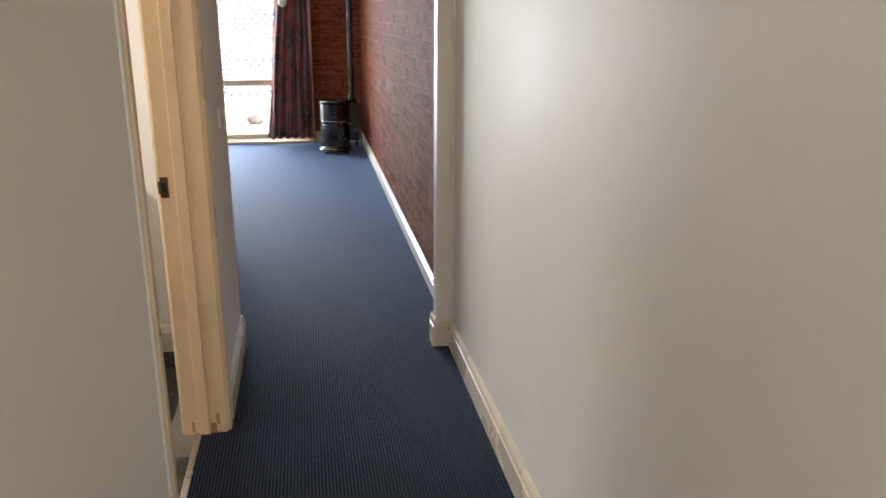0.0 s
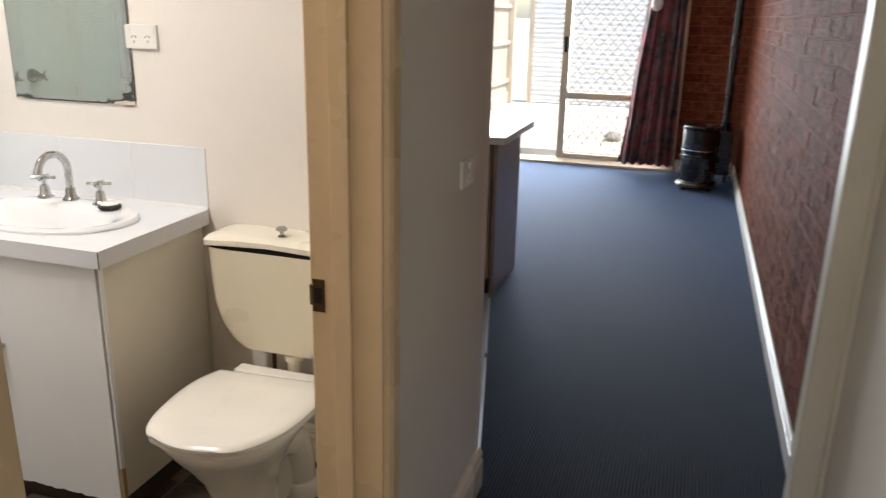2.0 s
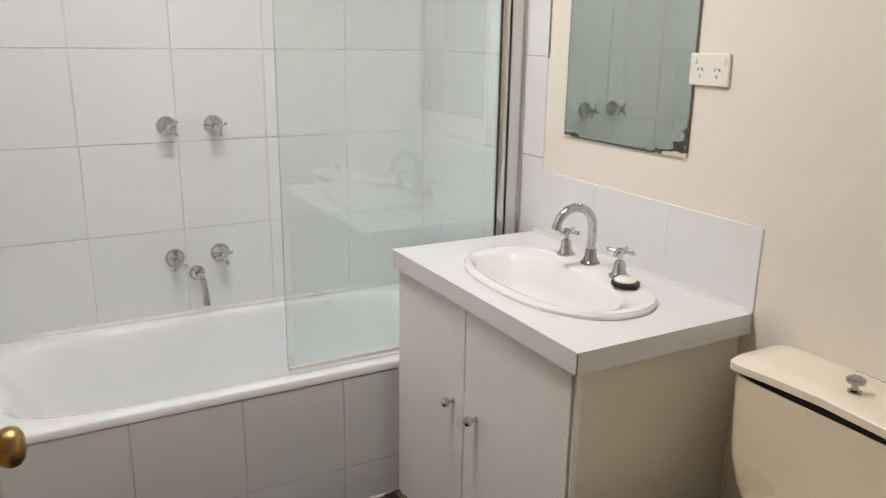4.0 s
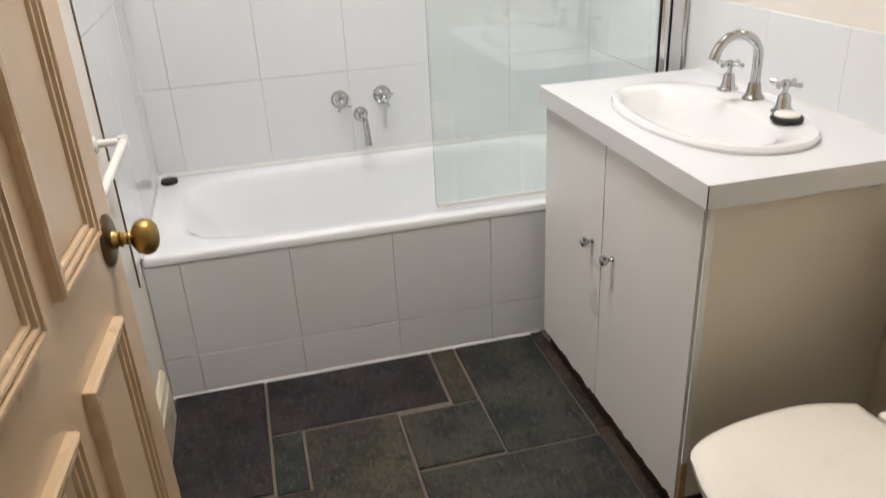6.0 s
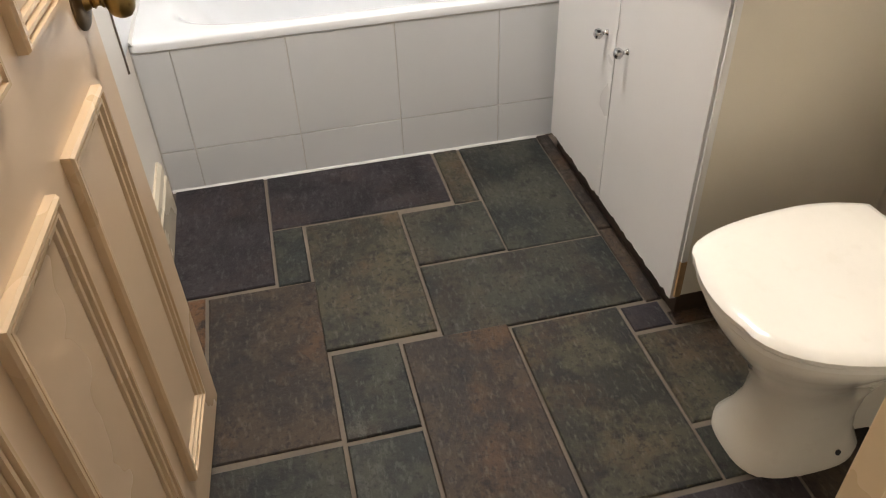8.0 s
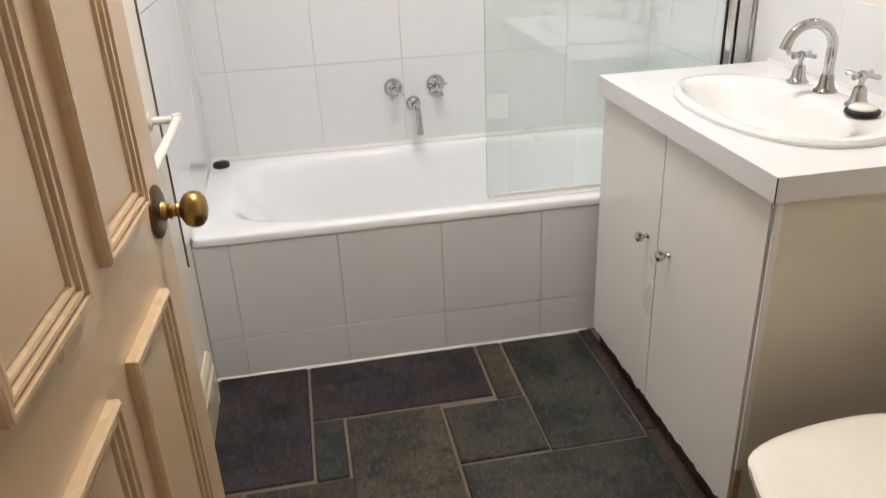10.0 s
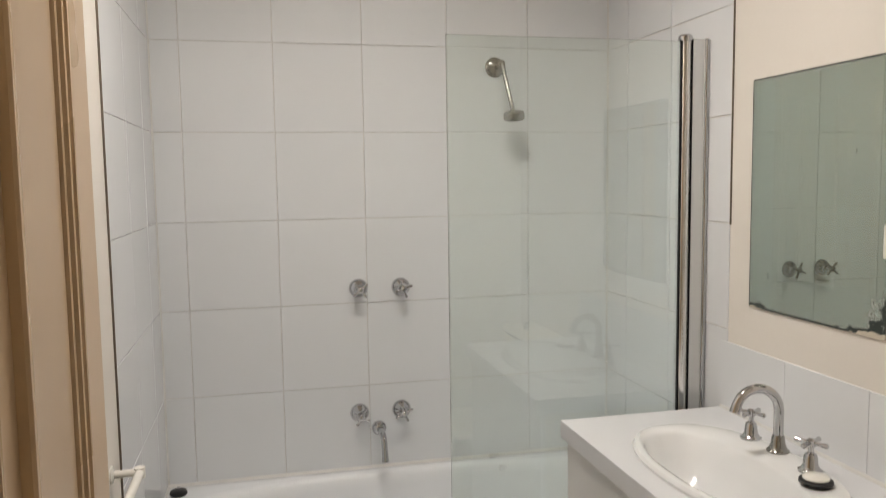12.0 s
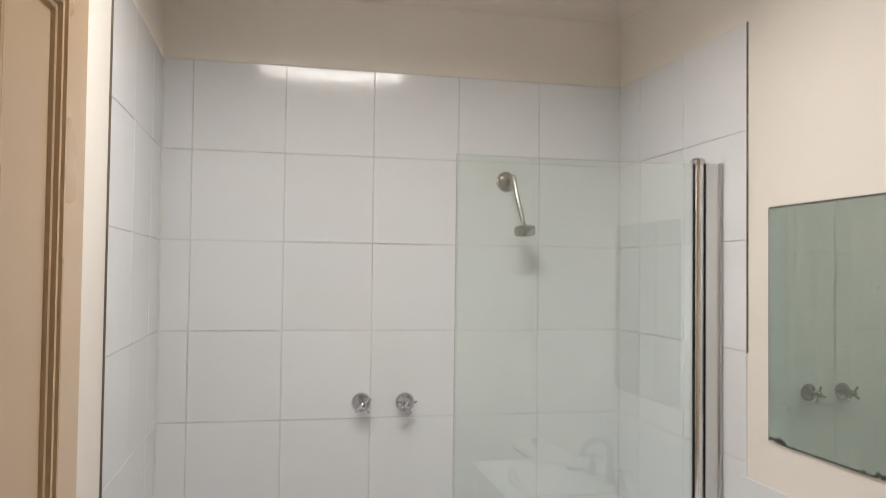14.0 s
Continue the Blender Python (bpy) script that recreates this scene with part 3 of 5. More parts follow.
for side, sx, x in ((1, 1, XW), (-1, -1, -0.497)):
    part("architrave", prism([(x + sx * d, DN + 0.006 + w) for w, d in arch], "z", 0, DH + 0.07), PAINT_JAMB, frame_door)
    part("architrave", prism([(x + sx * d, DH + 0.006 + w) for w, d in arch], "y", DS - 0.006, DN + 0.006), PAINT_JAMB, frame_door)
strike = part("strike_plate", box(-0.500, -0.474, DN - 0.0025, DN + 0.001, 0.872, 0.940, bevel=0.001), BRONZE, frame_door, "tarnished brass strike plate")
part("latch_hole", box(-0.495, -0.480, DN - 0.0032, DN, 0.890, 0.922), DARK, strike)
part("lip", lathe([(0.005, 0), (0.005, 0.04)], pose(-0.5025, DN + 0.001, 0.886), 12), BRONZE, strike)
for cx, cz, w in ((-0.383, 0.055, 0.006), (-0.400, 0.018, 0.010), (-0.470, 0.026, 0.004)):
    part("paint_chip", box(cx - w, cx + w, DN - 0.0008, DN + 0.001, cz - 0.02, cz + 0.022, bevel=0.0004), CHIPBOARD, frame_door, "bare wood where paint has chipped")

W = 0.838
door = thing("panel_door", (0, 0, 0), "open beige panelled door with cream mouldings and brass knob", "door")
leaf = part("leaf", box(0, W, -0.036, 0, 0.012, 2.045, bevel=0.002), PAINT_DOOR, door)
mould = [(0.0, 0.0), (0.0, 0.011), (0.003, 0.0145), (0.008, 0.0145), (0.0095, 0.009), (0.012, 0.0085), (0.0145, 0.0125), (0.019, 0.0120), (0.0205, 0.006), (0.023, 0.0055), (0.025, 0.0085), (0.029, 0.0075), (0.031, 0.002), (0.036, 0.0)]
for u0, u1 in ((0.010, 0.160), (0.228, 0.449), (0.524, 0.720)):
    for z0, z1 in ((0.150, 0.792), (0.922, 1.900)):
        bm = loft(bmesh.new(), [rect_ring(u0, u1, z0, z1, i, h, lambda u, w, k: (u, k - 0.0005, w)) for i, h in [(i, h * 1.1) for i, h in mould]], False, False)
        part("panel_moulding", bm, PAINT_MOULD, leaf)
        part("panel", box(u0 + 0.034, u1 - 0.034, -0.001, 0.004, z0 + 0.035, z1 - 0.035), PAINT_DOOR, leaf)
knob = part("knob", lathe([(0.006, 0), (0.016, 0.001), (0.013, 0.010), (0.010, 0.013), (0.0125, 0.017), (0.009, 0.020), (0.009, 0.025), (0.012, 0.028), (0.011, 0.031), (0.017, 0.034), (0.024, 0.039), (0.0275, 0.047), (0.0278, 0.053), (0.0255, 0.061), (0.018, 0.067), (0.009, 0.0695), (0.0, 0.070)], pose(0.787, 0.004, 0.885) @ TO_PY, 28), BRASS, door, "round tarnished brass knob", True)
part("rose", lathe([(0.040, 0), (0.040, 0.003), (0.036, 0.006), (0.026, 0.008), (0.0, 0.010)], pose(0.787, 0.0, 0.885) @ TO_PY, 28), BRONZE, knob, "dark brass backplate", True)
part("hinge", boxes((-0.006, 0.006, -0.006, 0.006, 0.25, 0.34), (-0.006, 0.006, -0.006, 0.006, 1.75, 1.84)), BRONZE, door)
door.matrix_world = pose(-0.470, 1.8985, 0, 0, 0, 180) @ Matrix.Diagonal((1, -1, 1, 1)) @ pose(0, 0, 0, 0, 0, 4.0)

# thin dark strips paint the shadow line where the wall tiles end
for nm, x0, y0, y1, z0 in (("tile_edge_south", -2.0595, BS, BS + 0.005, 0.42), ("tile_edge_north", -2.0570, BN - 0.005, BN, 1.36)):
    setting(nm, box(x0, x0 + 0.0020, y0, y1, z0, 2.2625), GROUT_AND_EDGE_SHADE, "dark strip standing for the shadow gap along the tile edge", "trim")

# ---- bath ----
RX0, RX1, RY0, RY1, RZ = -2.848, -2.146, 1.829, 3.454, 0.458
bath = thing("bathtub", ((RX0 + RX1) / 2, (RY0 + RY1) / 2, 0), "white enamel bathtub with a rolled rim, set between tiled walls", "bathtub")
cx, cy = (RX0 + RX1) / 2, (RY0 + RY1) / 2
hx, hy = (RX1 - RX0) / 2, (RY1 - RY0) / 2


def tub_ring(inset_x, inset_y, z, power, shift=0.0):
    return super_ring(cx - 0.002, cy + shift, hx - inset_x, hy - inset_y, z, power, 112)


rings = [tub_ring(0.008, 0.002, 0.300, 60), tub_ring(0.008, 0.002, RZ - 0.026, 60), tub_ring(0.0, 0.0, RZ - 0.024, 60), tub_ring(0.0, 0.0, RZ - 0.009, 60), tub_ring(0.003, 0.003, RZ - 0.003, 50), tub_ring(0.010, 0.010, RZ, 40),
         tub_ring(0.048, 0.078, RZ - 0.001, 5.2, 0.012), tub_ring(0.056, 0.088, RZ - 0.004, 4.8, 0.012), tub_ring(0.064, 0.100, RZ - 0.014, 4.4, 0.013), tub_ring(0.072, 0.120, RZ - 0.045, 4.2, 0.018), tub_ring(0.085, 0.175, RZ - 0.15, 4.0, 0.028),
         tub_ring(0.105, 0.225, RZ - 0.27, 3.8, 0.032), tub_ring(0.125, 0.260, RZ - 0.318, 3.6, 0.034), tub_ring(0.160, 0.310, RZ - 0.338, 3.4, 0.034), tub_ring(0.22, 0.40, RZ - 0.345, 3.2, 0.034)]
part("tub", loft(bmesh.new(), rings, False, True), ENAMEL, bath, "", True)
part("waste", lathe([(0.032, 0), (0.032, 0.002), (0.024, 0.003), (0.0, 0.001)], pose(cx, cy - 0.35, RZ - 0.345), 20), CHROME, bath)
bath_front = setting("bath_front", box(-2.185, -2.1535, BS, BN, 0, RZ - 0.027), GROUT, "white tiled bath apron", "bath front")
for nm, bm in (("sealant_west", prism([(-2.8495, RZ - 0.002), (-2.840, RZ - 0.002), (-2.8435, RZ + 0.003), (-2.8495, RZ + 0.009)], "y", BS + 0.004, BN - 0.004)),
               ("sealant_south", prism([(BS + 0.003, RZ - 0.002), (BS + 0.012, RZ - 0.002), (BS + 0.008, RZ + 0.003), (BS + 0.003, RZ + 0.009)], "x", -2.845, -2.150)),
               ("sealant_north", prism([(BN - 0.003, RZ - 0.002), (BN - 0.012, RZ - 0.002), (BN - 0.008, RZ + 0.003), (BN - 0.003, RZ + 0.009)], "x", -2.845, -2.150)),
               ("sealant_corner", prism([(-2.8495, BS + 0.003), (-2.8435, BS + 0.003), (-2.8495, BS + 0.009)], "z", RZ + 0.005, 2.262)),
               ("sealant_far_corner", prism([(-2.8495, BN - 0.003), (-2.8435, BN - 0.003), (-2.8495, BN - 0.009)], "z", RZ + 0.005, 2.262)),
               ("sealant_splash", prism([(BN - 0.003, 0.831), (BN - 0.010, 0.831), (BN - 0.007, 0.835), (BN - 0.003, 0.840)], "x", -2.086, -1.254)),
               ("sealant_floor", prism([(-2.1505, -0.003), (-2.144, -0.003), (-2.146, 0.002), (-2.1505, 0.006)], "y", BS + 0.003, 2.99))):
    setting(nm, bm, SEALANT, "thin white silicone bead along the joint", "sealant")
plug = thing("bath_plug", (-2.775, 1.877, RZ), "black rubber bath plug on the bath rim", "plug")
part("stopper", lathe([(0.0, 0.0005), (0.026, 0.0005), (0.029, 0.006), (0.027, 0.014), (0.020, 0.018), (0.010, 0.019), (0.0, 0.019)], pose(-2.772, 1.876, RZ - 0.0005), 20), RUBBER, plug, "", True)
part("ring", lathe([(0.006, 0.018), (0.006, 0.026), (0.0, 0.027)], pose(-2.772, 1.876, RZ - 0.0005), 12), CHROME, plug)


def wall_tap(y, z, turn):
    tap = thing("wall_tap", (-2.849, y, z), "chrome wall tap with a domed flange and cross handle", "tap", "chrome wall taps over the bath")
    m = pose(-2.849, y, z) @ TO_X
    part("flange", lathe([(0.034, 0), (0.034, 0.004), (0.030, 0.012), (0.022, 0.020), (0.014, 0.026), (0.011, 0.034), (0.0, 0.034)], m, 26), CHROME, tap, "", True)
    stem = part("spindle", lathe([(0.009, 0.030), (0.009, 0.052), (0.012, 0.055), (0.012, 0.068), (0.007, 0.073), (0.0, 0.074)], m, 16), CHROME, tap, "", True)
    for k in range(4):
        a = radians(turn + 90 * k)
        d = Vector((0, math.cos(a), math.sin(a)))
        o = Vector((-2.849 + 0.061, y, z))
        part("handle_arm", tube([o + d * 0.008, o + d * 0.020, o + d * 0.030, o + d * 0.034], [0.0045, 0.004, 0.0058, 0.003], 10), CHROME, stem, "", True)


for y, z, turn in ((2.503, 1.117, 40), (2.655, 1.115, 20), (2.497, 0.665, 60), (2.650, 0.667, 25)):
    wall_tap(y, z, turn)

spout = thing("bath_spout", (-2.849, 2.566, 0.604), "chrome bath spout curving down from a domed flange", "spout")
part("flange", lathe([(0.027, 0), (0.027, 0.004), (0.024, 0.014), (0.014, 0.022), (0.0, 0.024)], pose(-2.849, 2.566, 0.604) @ TO_X, 24), CHROME, spout, "", True)
part("pipe", tube([(-2.83, 2.566, 0.604)] + arc((-2.775, 2.568, 0.566), (0, 0, 1), (1, 0, 0), 0.038, 0.0, radians(70), 8) + [(-2.731, 2.569, 0.545), (-2.727, 2.569, 0.520)], [0.011] * 9 + [0.011, 0.011, 0.013], 14), CHROME, spout, "", True)

shower = thing("shower_arm", (-2.849, 3.013, 1.895), "chrome wall shower arm with a small round head", "shower")
part("flange", lathe([(0.036, 0), (0.036, 0.004), (0.030, 0.008), (0.028, 0.016), (0.012, 0.022), (0.0, 0.022)], pose(-2.849, 3.013, 1.895) @ TO_X, 26), DULL_CHROME, shower, "", True)
part("swivel", tube([(-2.835, 3.013, 1.895), (-2.79, 3.013, 1.897), (-2.765, 3.014, 1.897)], [0.010, 0.010, 0.013], 12), DULL_CHROME, shower, "", True)
part("arm", tube([(-2.772, 3.016, 1.902), (-2.745, 3.028, 1.81), (-2.722, 3.040, 1.730)], 0.0075, 12), DULL_CHROME, shower, "", True)
head_m = pose(-2.718, 3.042, 1.712, 8, 14, 0)
part("head", lathe([(0.0, 0.022), (0.012, 0.020), (0.030, 0.016), (0.036, 0.012), (0.037, -0.008), (0.034, -0.012), (0.0, -0.012)], head_m, 28), DULL_CHROME, shower, "small round shower head", True)

# ---- glass screen ----
GX = -2.187
screen = thing("bath_screen", (GX, 3.03, 0.46), "frameless greenish glass bath screen with chrome wall post", "bath screen")
pane = part("glass_pane", box(GX - 0.003, GX + 0.003, 2.676, 3.372, 0.482, 1.884, bevel=0.001, segs=1), GLASS, screen, "clear greenish safety glass")
pane.visible_shadow = False
part("gasket", boxes((GX + 0.002, GX + 0.0100, 3.3675, 3.3690, 0.480, 1.883), (GX + 0.004, GX + 0.0110, 3.4028, 3.4043, 0.470, 1.885)), RUBBER, screen, "thin black glazing gasket")
part("pivot_post", tube([(GX, 3.386, 0.470), (GX, 3.386, 1.885)], 0.0160, 28), POLISHED, screen, "", True)
part("post_cap", lathe([(0.0195, 0), (0.0205, 0.003), (0.0205, 0.013), (0.016, 0.018), (0, 0.018)], pose(GX, 3.386, 1.883), 24), CHROME, screen, "", True)
part("wall_channel", prism([(GX - 0.013, 3.405), (GX + 0.013, 3.405), (GX + 0.013, 3.411), (GX + 0.011, 3.413), (GX + 0.011, 3.440), (GX + 0.016, 3.442), (GX + 0.016, 3.454), (GX - 0.013, 3.454)], "z", 0.462, 1.888), SATIN, screen, "satin aluminium wall channel")
part("channel_rim", tube([(GX + 0.016, 3.446, 0.462), (GX + 0.016, 3.446, 1.888)], 0.006, 12), CHROME, screen, "", True)
part("seal", box(GX - 0.004, GX + 0.004, 2.680, 3.372, 0.472, 0.484, bevel=0.002), WHITE_PLASTIC, screen, "clear rubber seal")

# ---- towel rail ----
rail = thing("towel_rail", (-1.95, BS, 0.84), "white painted towel rail fixed to the wall", "towel rail")
for x in (-1.950, -1.36):
    part("bracket", lathe([(0.020, 0), (0.020, 0.004), (0.009, 0.008), (0.009, 0.06), (0, 0.06)], pose(x, BS, 0.845) @ TO_PY, 18), WHITE_PLASTIC, rail, "", True)
    part("elbow", lathe([(0.012, -0.012), (0.012, 0.012)], pose(x, BS + 0.062, 0.845), 14), WHITE_PLASTIC, rail, "", True)
part("bar", tube([(-1.955, BS + 0.062, 0.845), (-1.36, BS + 0.062, 0.845)], 0.010, 14), WHITE_PLASTIC, rail, "", True)

# ---- vanity ----
VX0, VX1, VY0, VT = -2.086, -1.252, 2.963, 0.832
vanity = thing("vanity_unit", ((VX0 + VX1) / 2, 3.2, 0), "white laminate vanity cupboard with two doors, swollen at the foot", "vanity")
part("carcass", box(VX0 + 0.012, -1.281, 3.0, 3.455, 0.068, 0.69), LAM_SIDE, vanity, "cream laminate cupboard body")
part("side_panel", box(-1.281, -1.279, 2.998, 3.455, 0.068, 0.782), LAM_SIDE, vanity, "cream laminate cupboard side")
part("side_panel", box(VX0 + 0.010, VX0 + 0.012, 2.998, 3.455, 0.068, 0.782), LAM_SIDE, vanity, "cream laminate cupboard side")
# rail in dark brown puts the gap's shadow under the benchtop into colour
part("front_rail", box(VX0 + 0.012, -1.281, 2.998, 3.002, 0.69, 0.782), KICK_AND_SHADE, vanity, "rail coloured dark for the shadow in the gap above the doors")
part("kickboard", box(VX0 + 0.014, -1.290, 3.002, 3.45, 0.0, 0.068), KICK_AND_SHADE, vanity, "dark brown recessed kickboard")
part("side_strip", box(-1.2795, -1.2745, 2.985, 2.999, 0.17, 0.780), LAMINATE, vanity)
part("chipped_edge", box(-1.2815, -1.274, 2.984, 3.000, 0.068, 0.17, bevel=0.002), CHIPBOARD, vanity, "bare swollen chipboard edge")


def vanity_door(x0, x1, seed):
    """A door panel whose foot has swollen into an uneven line."""
    bm = bmesh.new()
    rng = random.Random(seed)
    n = 26
    lower = [(x0 + (x1 - x0) * i / n, 0.056 + 0.007 * math.sin(i * 0.9 + seed) * rng.random() + (0.006 if i % 7 == 3 else 0)) for i in range(n + 1)]
    outline = lower + [(x1, 0.777), (x0, 0.777)]
    return loft(bm, [[(x, 2.981, z) for x, z in outline], [(x, 2.996, z) for x, z in outline]])


for x0, x1, kx, seed in ((VX0 + 0.008, -1.7045, -1.756, 3), (-1.7005, -1.2855, -1.640, 8)):
    d = part("cupboard_door", vanity_door(x0, x1, seed), LAMINATE, vanity)
    part("door_knob", lathe([(0.008, 0), (0.008, 0.002), (0.005, 0.006), (0.005, 0.012), (0.010, 0.016), (0.0135, 0.022), (0.012, 0.030), (0.006, 0.034), (0, 0.034)], pose(kx, 2.981, 0.503) @ TO_MY, 20), CHROME, d, "chrome ball knob", True)
vanity_top = thing("benchtop", ((VX0 + VX1) / 2, 3.2, 0.784), "white laminate vanity benchtop with square edge", "benchtop")
BX, BY, BA, BB = -1.645, 3.199, 0.296, 0.179

bm = bmesh.new()
hole = super_ring(BX, BY, BA - 0.03, BB - 0.025, VT, 2.3, 48)
outer = []
for hxy in hole:
    dx, dy = hxy[0] - BX, hxy[1] - BY
    s = min(((VX1 if dx > 0 else VX0) - BX) / dx if abs(dx) > 1e-6 else 1e9, ((3.455 if dy > 0 else VY0) - BY) / dy if abs(dy) > 1e-6 else 1e9)
    outer.append((BX + dx * s, BY + dy * s, VT))
for c in ((VX0, VY0), (VX1, VY0), (VX1, 3.455), (VX0, 3.455)):
    k = min(range(48), key=lambda i: (outer[i][0] - c[0]) ** 2 + (outer[i][1] - c[1]) ** 2)
    outer[k] = (*c, VT)
low = [(x, y, 0.784) for x, y, _ in outer]
loft(bm, [[(x, y, 0.784) for x, y, _ in hole], hole, outer, low], False, False)
part("bench_slab", bm, BENCH, vanity_top)
part("edge_joint", box(VX1 - 0.0012, VX1 + 0.0006, VY0 - 0.0006, VY0 + 0.0012, 0.784, VT - 0.001), KICK_AND_SHADE, vanity_top, "dark laminate joint line")

basin = thing("basin", (BX, BY, VT), "white ceramic drop-in basin with oval rim", "basin")
Z = VT


def basin_ring(a, b, z, p=2.25, dy=0.0):
    return super_ring(BX, BY + dy, a, b, z, p, 56)


rings = [basin_ring(BA - 0.035, BB - 0.03, Z - 0.02), basin_ring(BA - 0.010, BB - 0.008, Z + 0.001), basin_ring(BA, BB, Z + 0.001), basin_ring(BA + 0.001, BB + 0.001, Z + 0.008), basin_ring(BA - 0.004, BB - 0.004, Z + 0.015), basin_ring(BA - 0.014, BB - 0.013, Z + 0.017),
         basin_ring(BA - 0.035, BB - 0.058, Z + 0.013, 2.3, -0.032), basin_ring(BA - 0.048, BB - 0.066, Z + 0.004, 2.3, -0.034), basin_ring(BA - 0.075, BB - 0.080, Z - 0.045, 2.3, -0.034), basin_ring(BA - 0.125, BB - 0.105, Z - 0.105, 2.2, -0.03), basin_ring(BA - 0.21, BB - 0.15, Z - 0.128, 2.0, -0.02)]
part("bowl", loft(bmesh.new(), rings, False, True), CERAMIC, basin, "", True)
part("waste", lathe([(0.026, 0), (0.026, 0.002), (0.020, 0.003), (0, 0.001)], pose(BX, BY - 0.02, Z - 0.128), 20), CHROME, basin)


def bench_tap(x, y):
    t = thing("basin_tap", (x, y, Z + 0.015), "chrome basin tap with a bell base and cross handle", "tap", "chrome taps on the basin")
    m = pose(x, y, Z + 0.0155)
    part("bell", lathe([(0.026, 0), (0.026, 0.004), (0.020, 0.008), (0.016, 0.016), (0.0145, 0.032), (0.012, 0.040), (0.006, 0.044), (0.006, 0.060), (0, 0.060)], m, 24), CHROME, t, "", True)
    hub = part("hub", lathe([(0.009, 0.056), (0.010, 0.060), (0.010, 0.070), (0.006, 0.074), (0, 0.075)], m, 16), CHROME, t, "", True)
    for k in range(4):
        a = radians(25 + 90 * k)
        d = Vector((math.cos(a), math.sin(a), 0))
        o = Vector((x, y, Z + 0.0155 + 0.065))
        part("handle_arm", tube([o + d * 0.007, o + d * 0.02, o + d * 0.034, o + d * 0.037], [0.0042, 0.0042, 0.0062, 0.004], 10), CHROME, hub, "", True)


bench_tap(-1.783, 3.344)
bench_tap(-1.560, 3.337)
SX, SY = -1.686, 3.349
gn = thing("gooseneck_spout", (SX, SY, Z + 0.015), "chrome gooseneck basin spout", "spout")
part("base", lathe([(0.026, 0), (0.026, 0.004), (0.021, 0.008), (0.0165, 0.018), (0.0145, 0.036), (0.0125, 0.040), (0, 0.040)], pose(SX, SY, Z + 0.0155), 24), DULL_CHROME, gn, "", True)
R = 0.054
ux, uy = -0.10, -0.995
pts = [(SX, SY, Z + 0.05), (SX, SY, Z + 0.09), (SX, SY, Z + 0.115)]
pts += [(SX + ux * (R - R * math.cos(a)), SY + uy * (R - R * math.cos(a)), Z + 0.115 + R * math.sin(a)) for a in (math.pi * 0.93 * i / 16 for i in range(1, 17))]
pts.append((pts[-1][0] + ux * 0.004, pts[-1][1] + uy * 0.004, pts[-1][2] - 0.012))
part("neck", tube(pts, [0.0115] * 18 + [0.0125, 0.0125], 16), CHROME, gn, "", True)
bp = thing("basin_plug", (-1.494, 3.298, Z + 0.017), "white basin plug with a black rubber ring", "plug")
part("rubber_ring", lathe([(0, 0), (0.028, 0.0005), (0.034, 0.004), (0.034, 0.010), (0.029, 0.013), (0.0, 0.013)], pose(-1.494, 3.298, Z + 0.0165), 24), RUBBER, bp, "black rubber ring", True)
part("cap", lathe([(0.027, 0.0125), (0.027, 0.016), (0.022, 0.020), (0.0, 0.021)], pose(-1.494, 3.298, Z + 0.0165), 24), WHITE_PLASTIC, bp, "white domed cap", True)

# ---- mirror and socket ----
mir = thing("wall_mirror", (-1.735, 3.458, 1.13), "frameless old wall mirror with corroded lower edge", "mirror")
MX0, MX1, MZ0, MZ1 = -1.960, -1.490, 1.145, 1.746
outline = [(MX0 + 0.004, MZ0), (MX1 - 0.004, MZ0), (MX1, MZ0 + 0.004), (MX1, MZ1 - 0.004), (MX1 - 0.004, MZ1), (MX0 + 0.004, MZ1), (MX0, MZ1 - 0.004), (MX0, MZ0 + 0.004)]
part("silvered_glass", prism([(x, z) for x, z in outline], "y", 3.4530, 3.4600), MIRROR, mir)


def outlet(name, parent_label, x, z, w, h, m, double):
    t = new(name)
    BASE[t.name] = Vector((0, 0, 0))
    tagged(t, parent_label, "power socket")
    part("faceplate", box(-w / 2, w / 2, -0.009, 0.0, -h / 2, h / 2, bevel=0.003), WHITE_PLASTIC, t)
    xs = (-w * 0.24, w * 0.24) if double else (0.0,)
    for k, sx in enumerate(xs):
        part("switch", box(sx * 1.55 - 0.006, sx * 1.55 + 0.006, -0.0125, -0.008, h * 0.16, h * 0.36, bevel=0.001), WHITE_PLASTIC, t)
        for dx, dz, lean in ((-0.006, 0.003, 30), (0.006, 0.003, -30), (0.0, -0.012, 0)):
            bm = box(-0.0012, 0.0012, -0.0095, -0.0085, -0.0042, 0.0042)
            bmesh.ops.transform(bm, matrix=pose(sx * 0.9 + dx, 0, dz - 0.003, 0, lean, 0), verts=bm.verts)
            part("pin_slot", bm, DARK, t)
    t.matrix_world = m
    return t


outlet("power_socket", "white double power socket on the wall", 0, 0, 0.114, 0.072, pose(-1.446, BN, 1.354), True)
outlet("power_socket", "white single power socket on the hall wall", 0, 0, 0.114, 0.070, pose(XW, 3.272, 1.058, 0, 0, 90), False)

# ---- toilet ----
TX = -0.928
toilet = thing("toilet", (TX, 3.05, 0), "ivory toilet with a closed lid and a plastic cistern", "toilet")


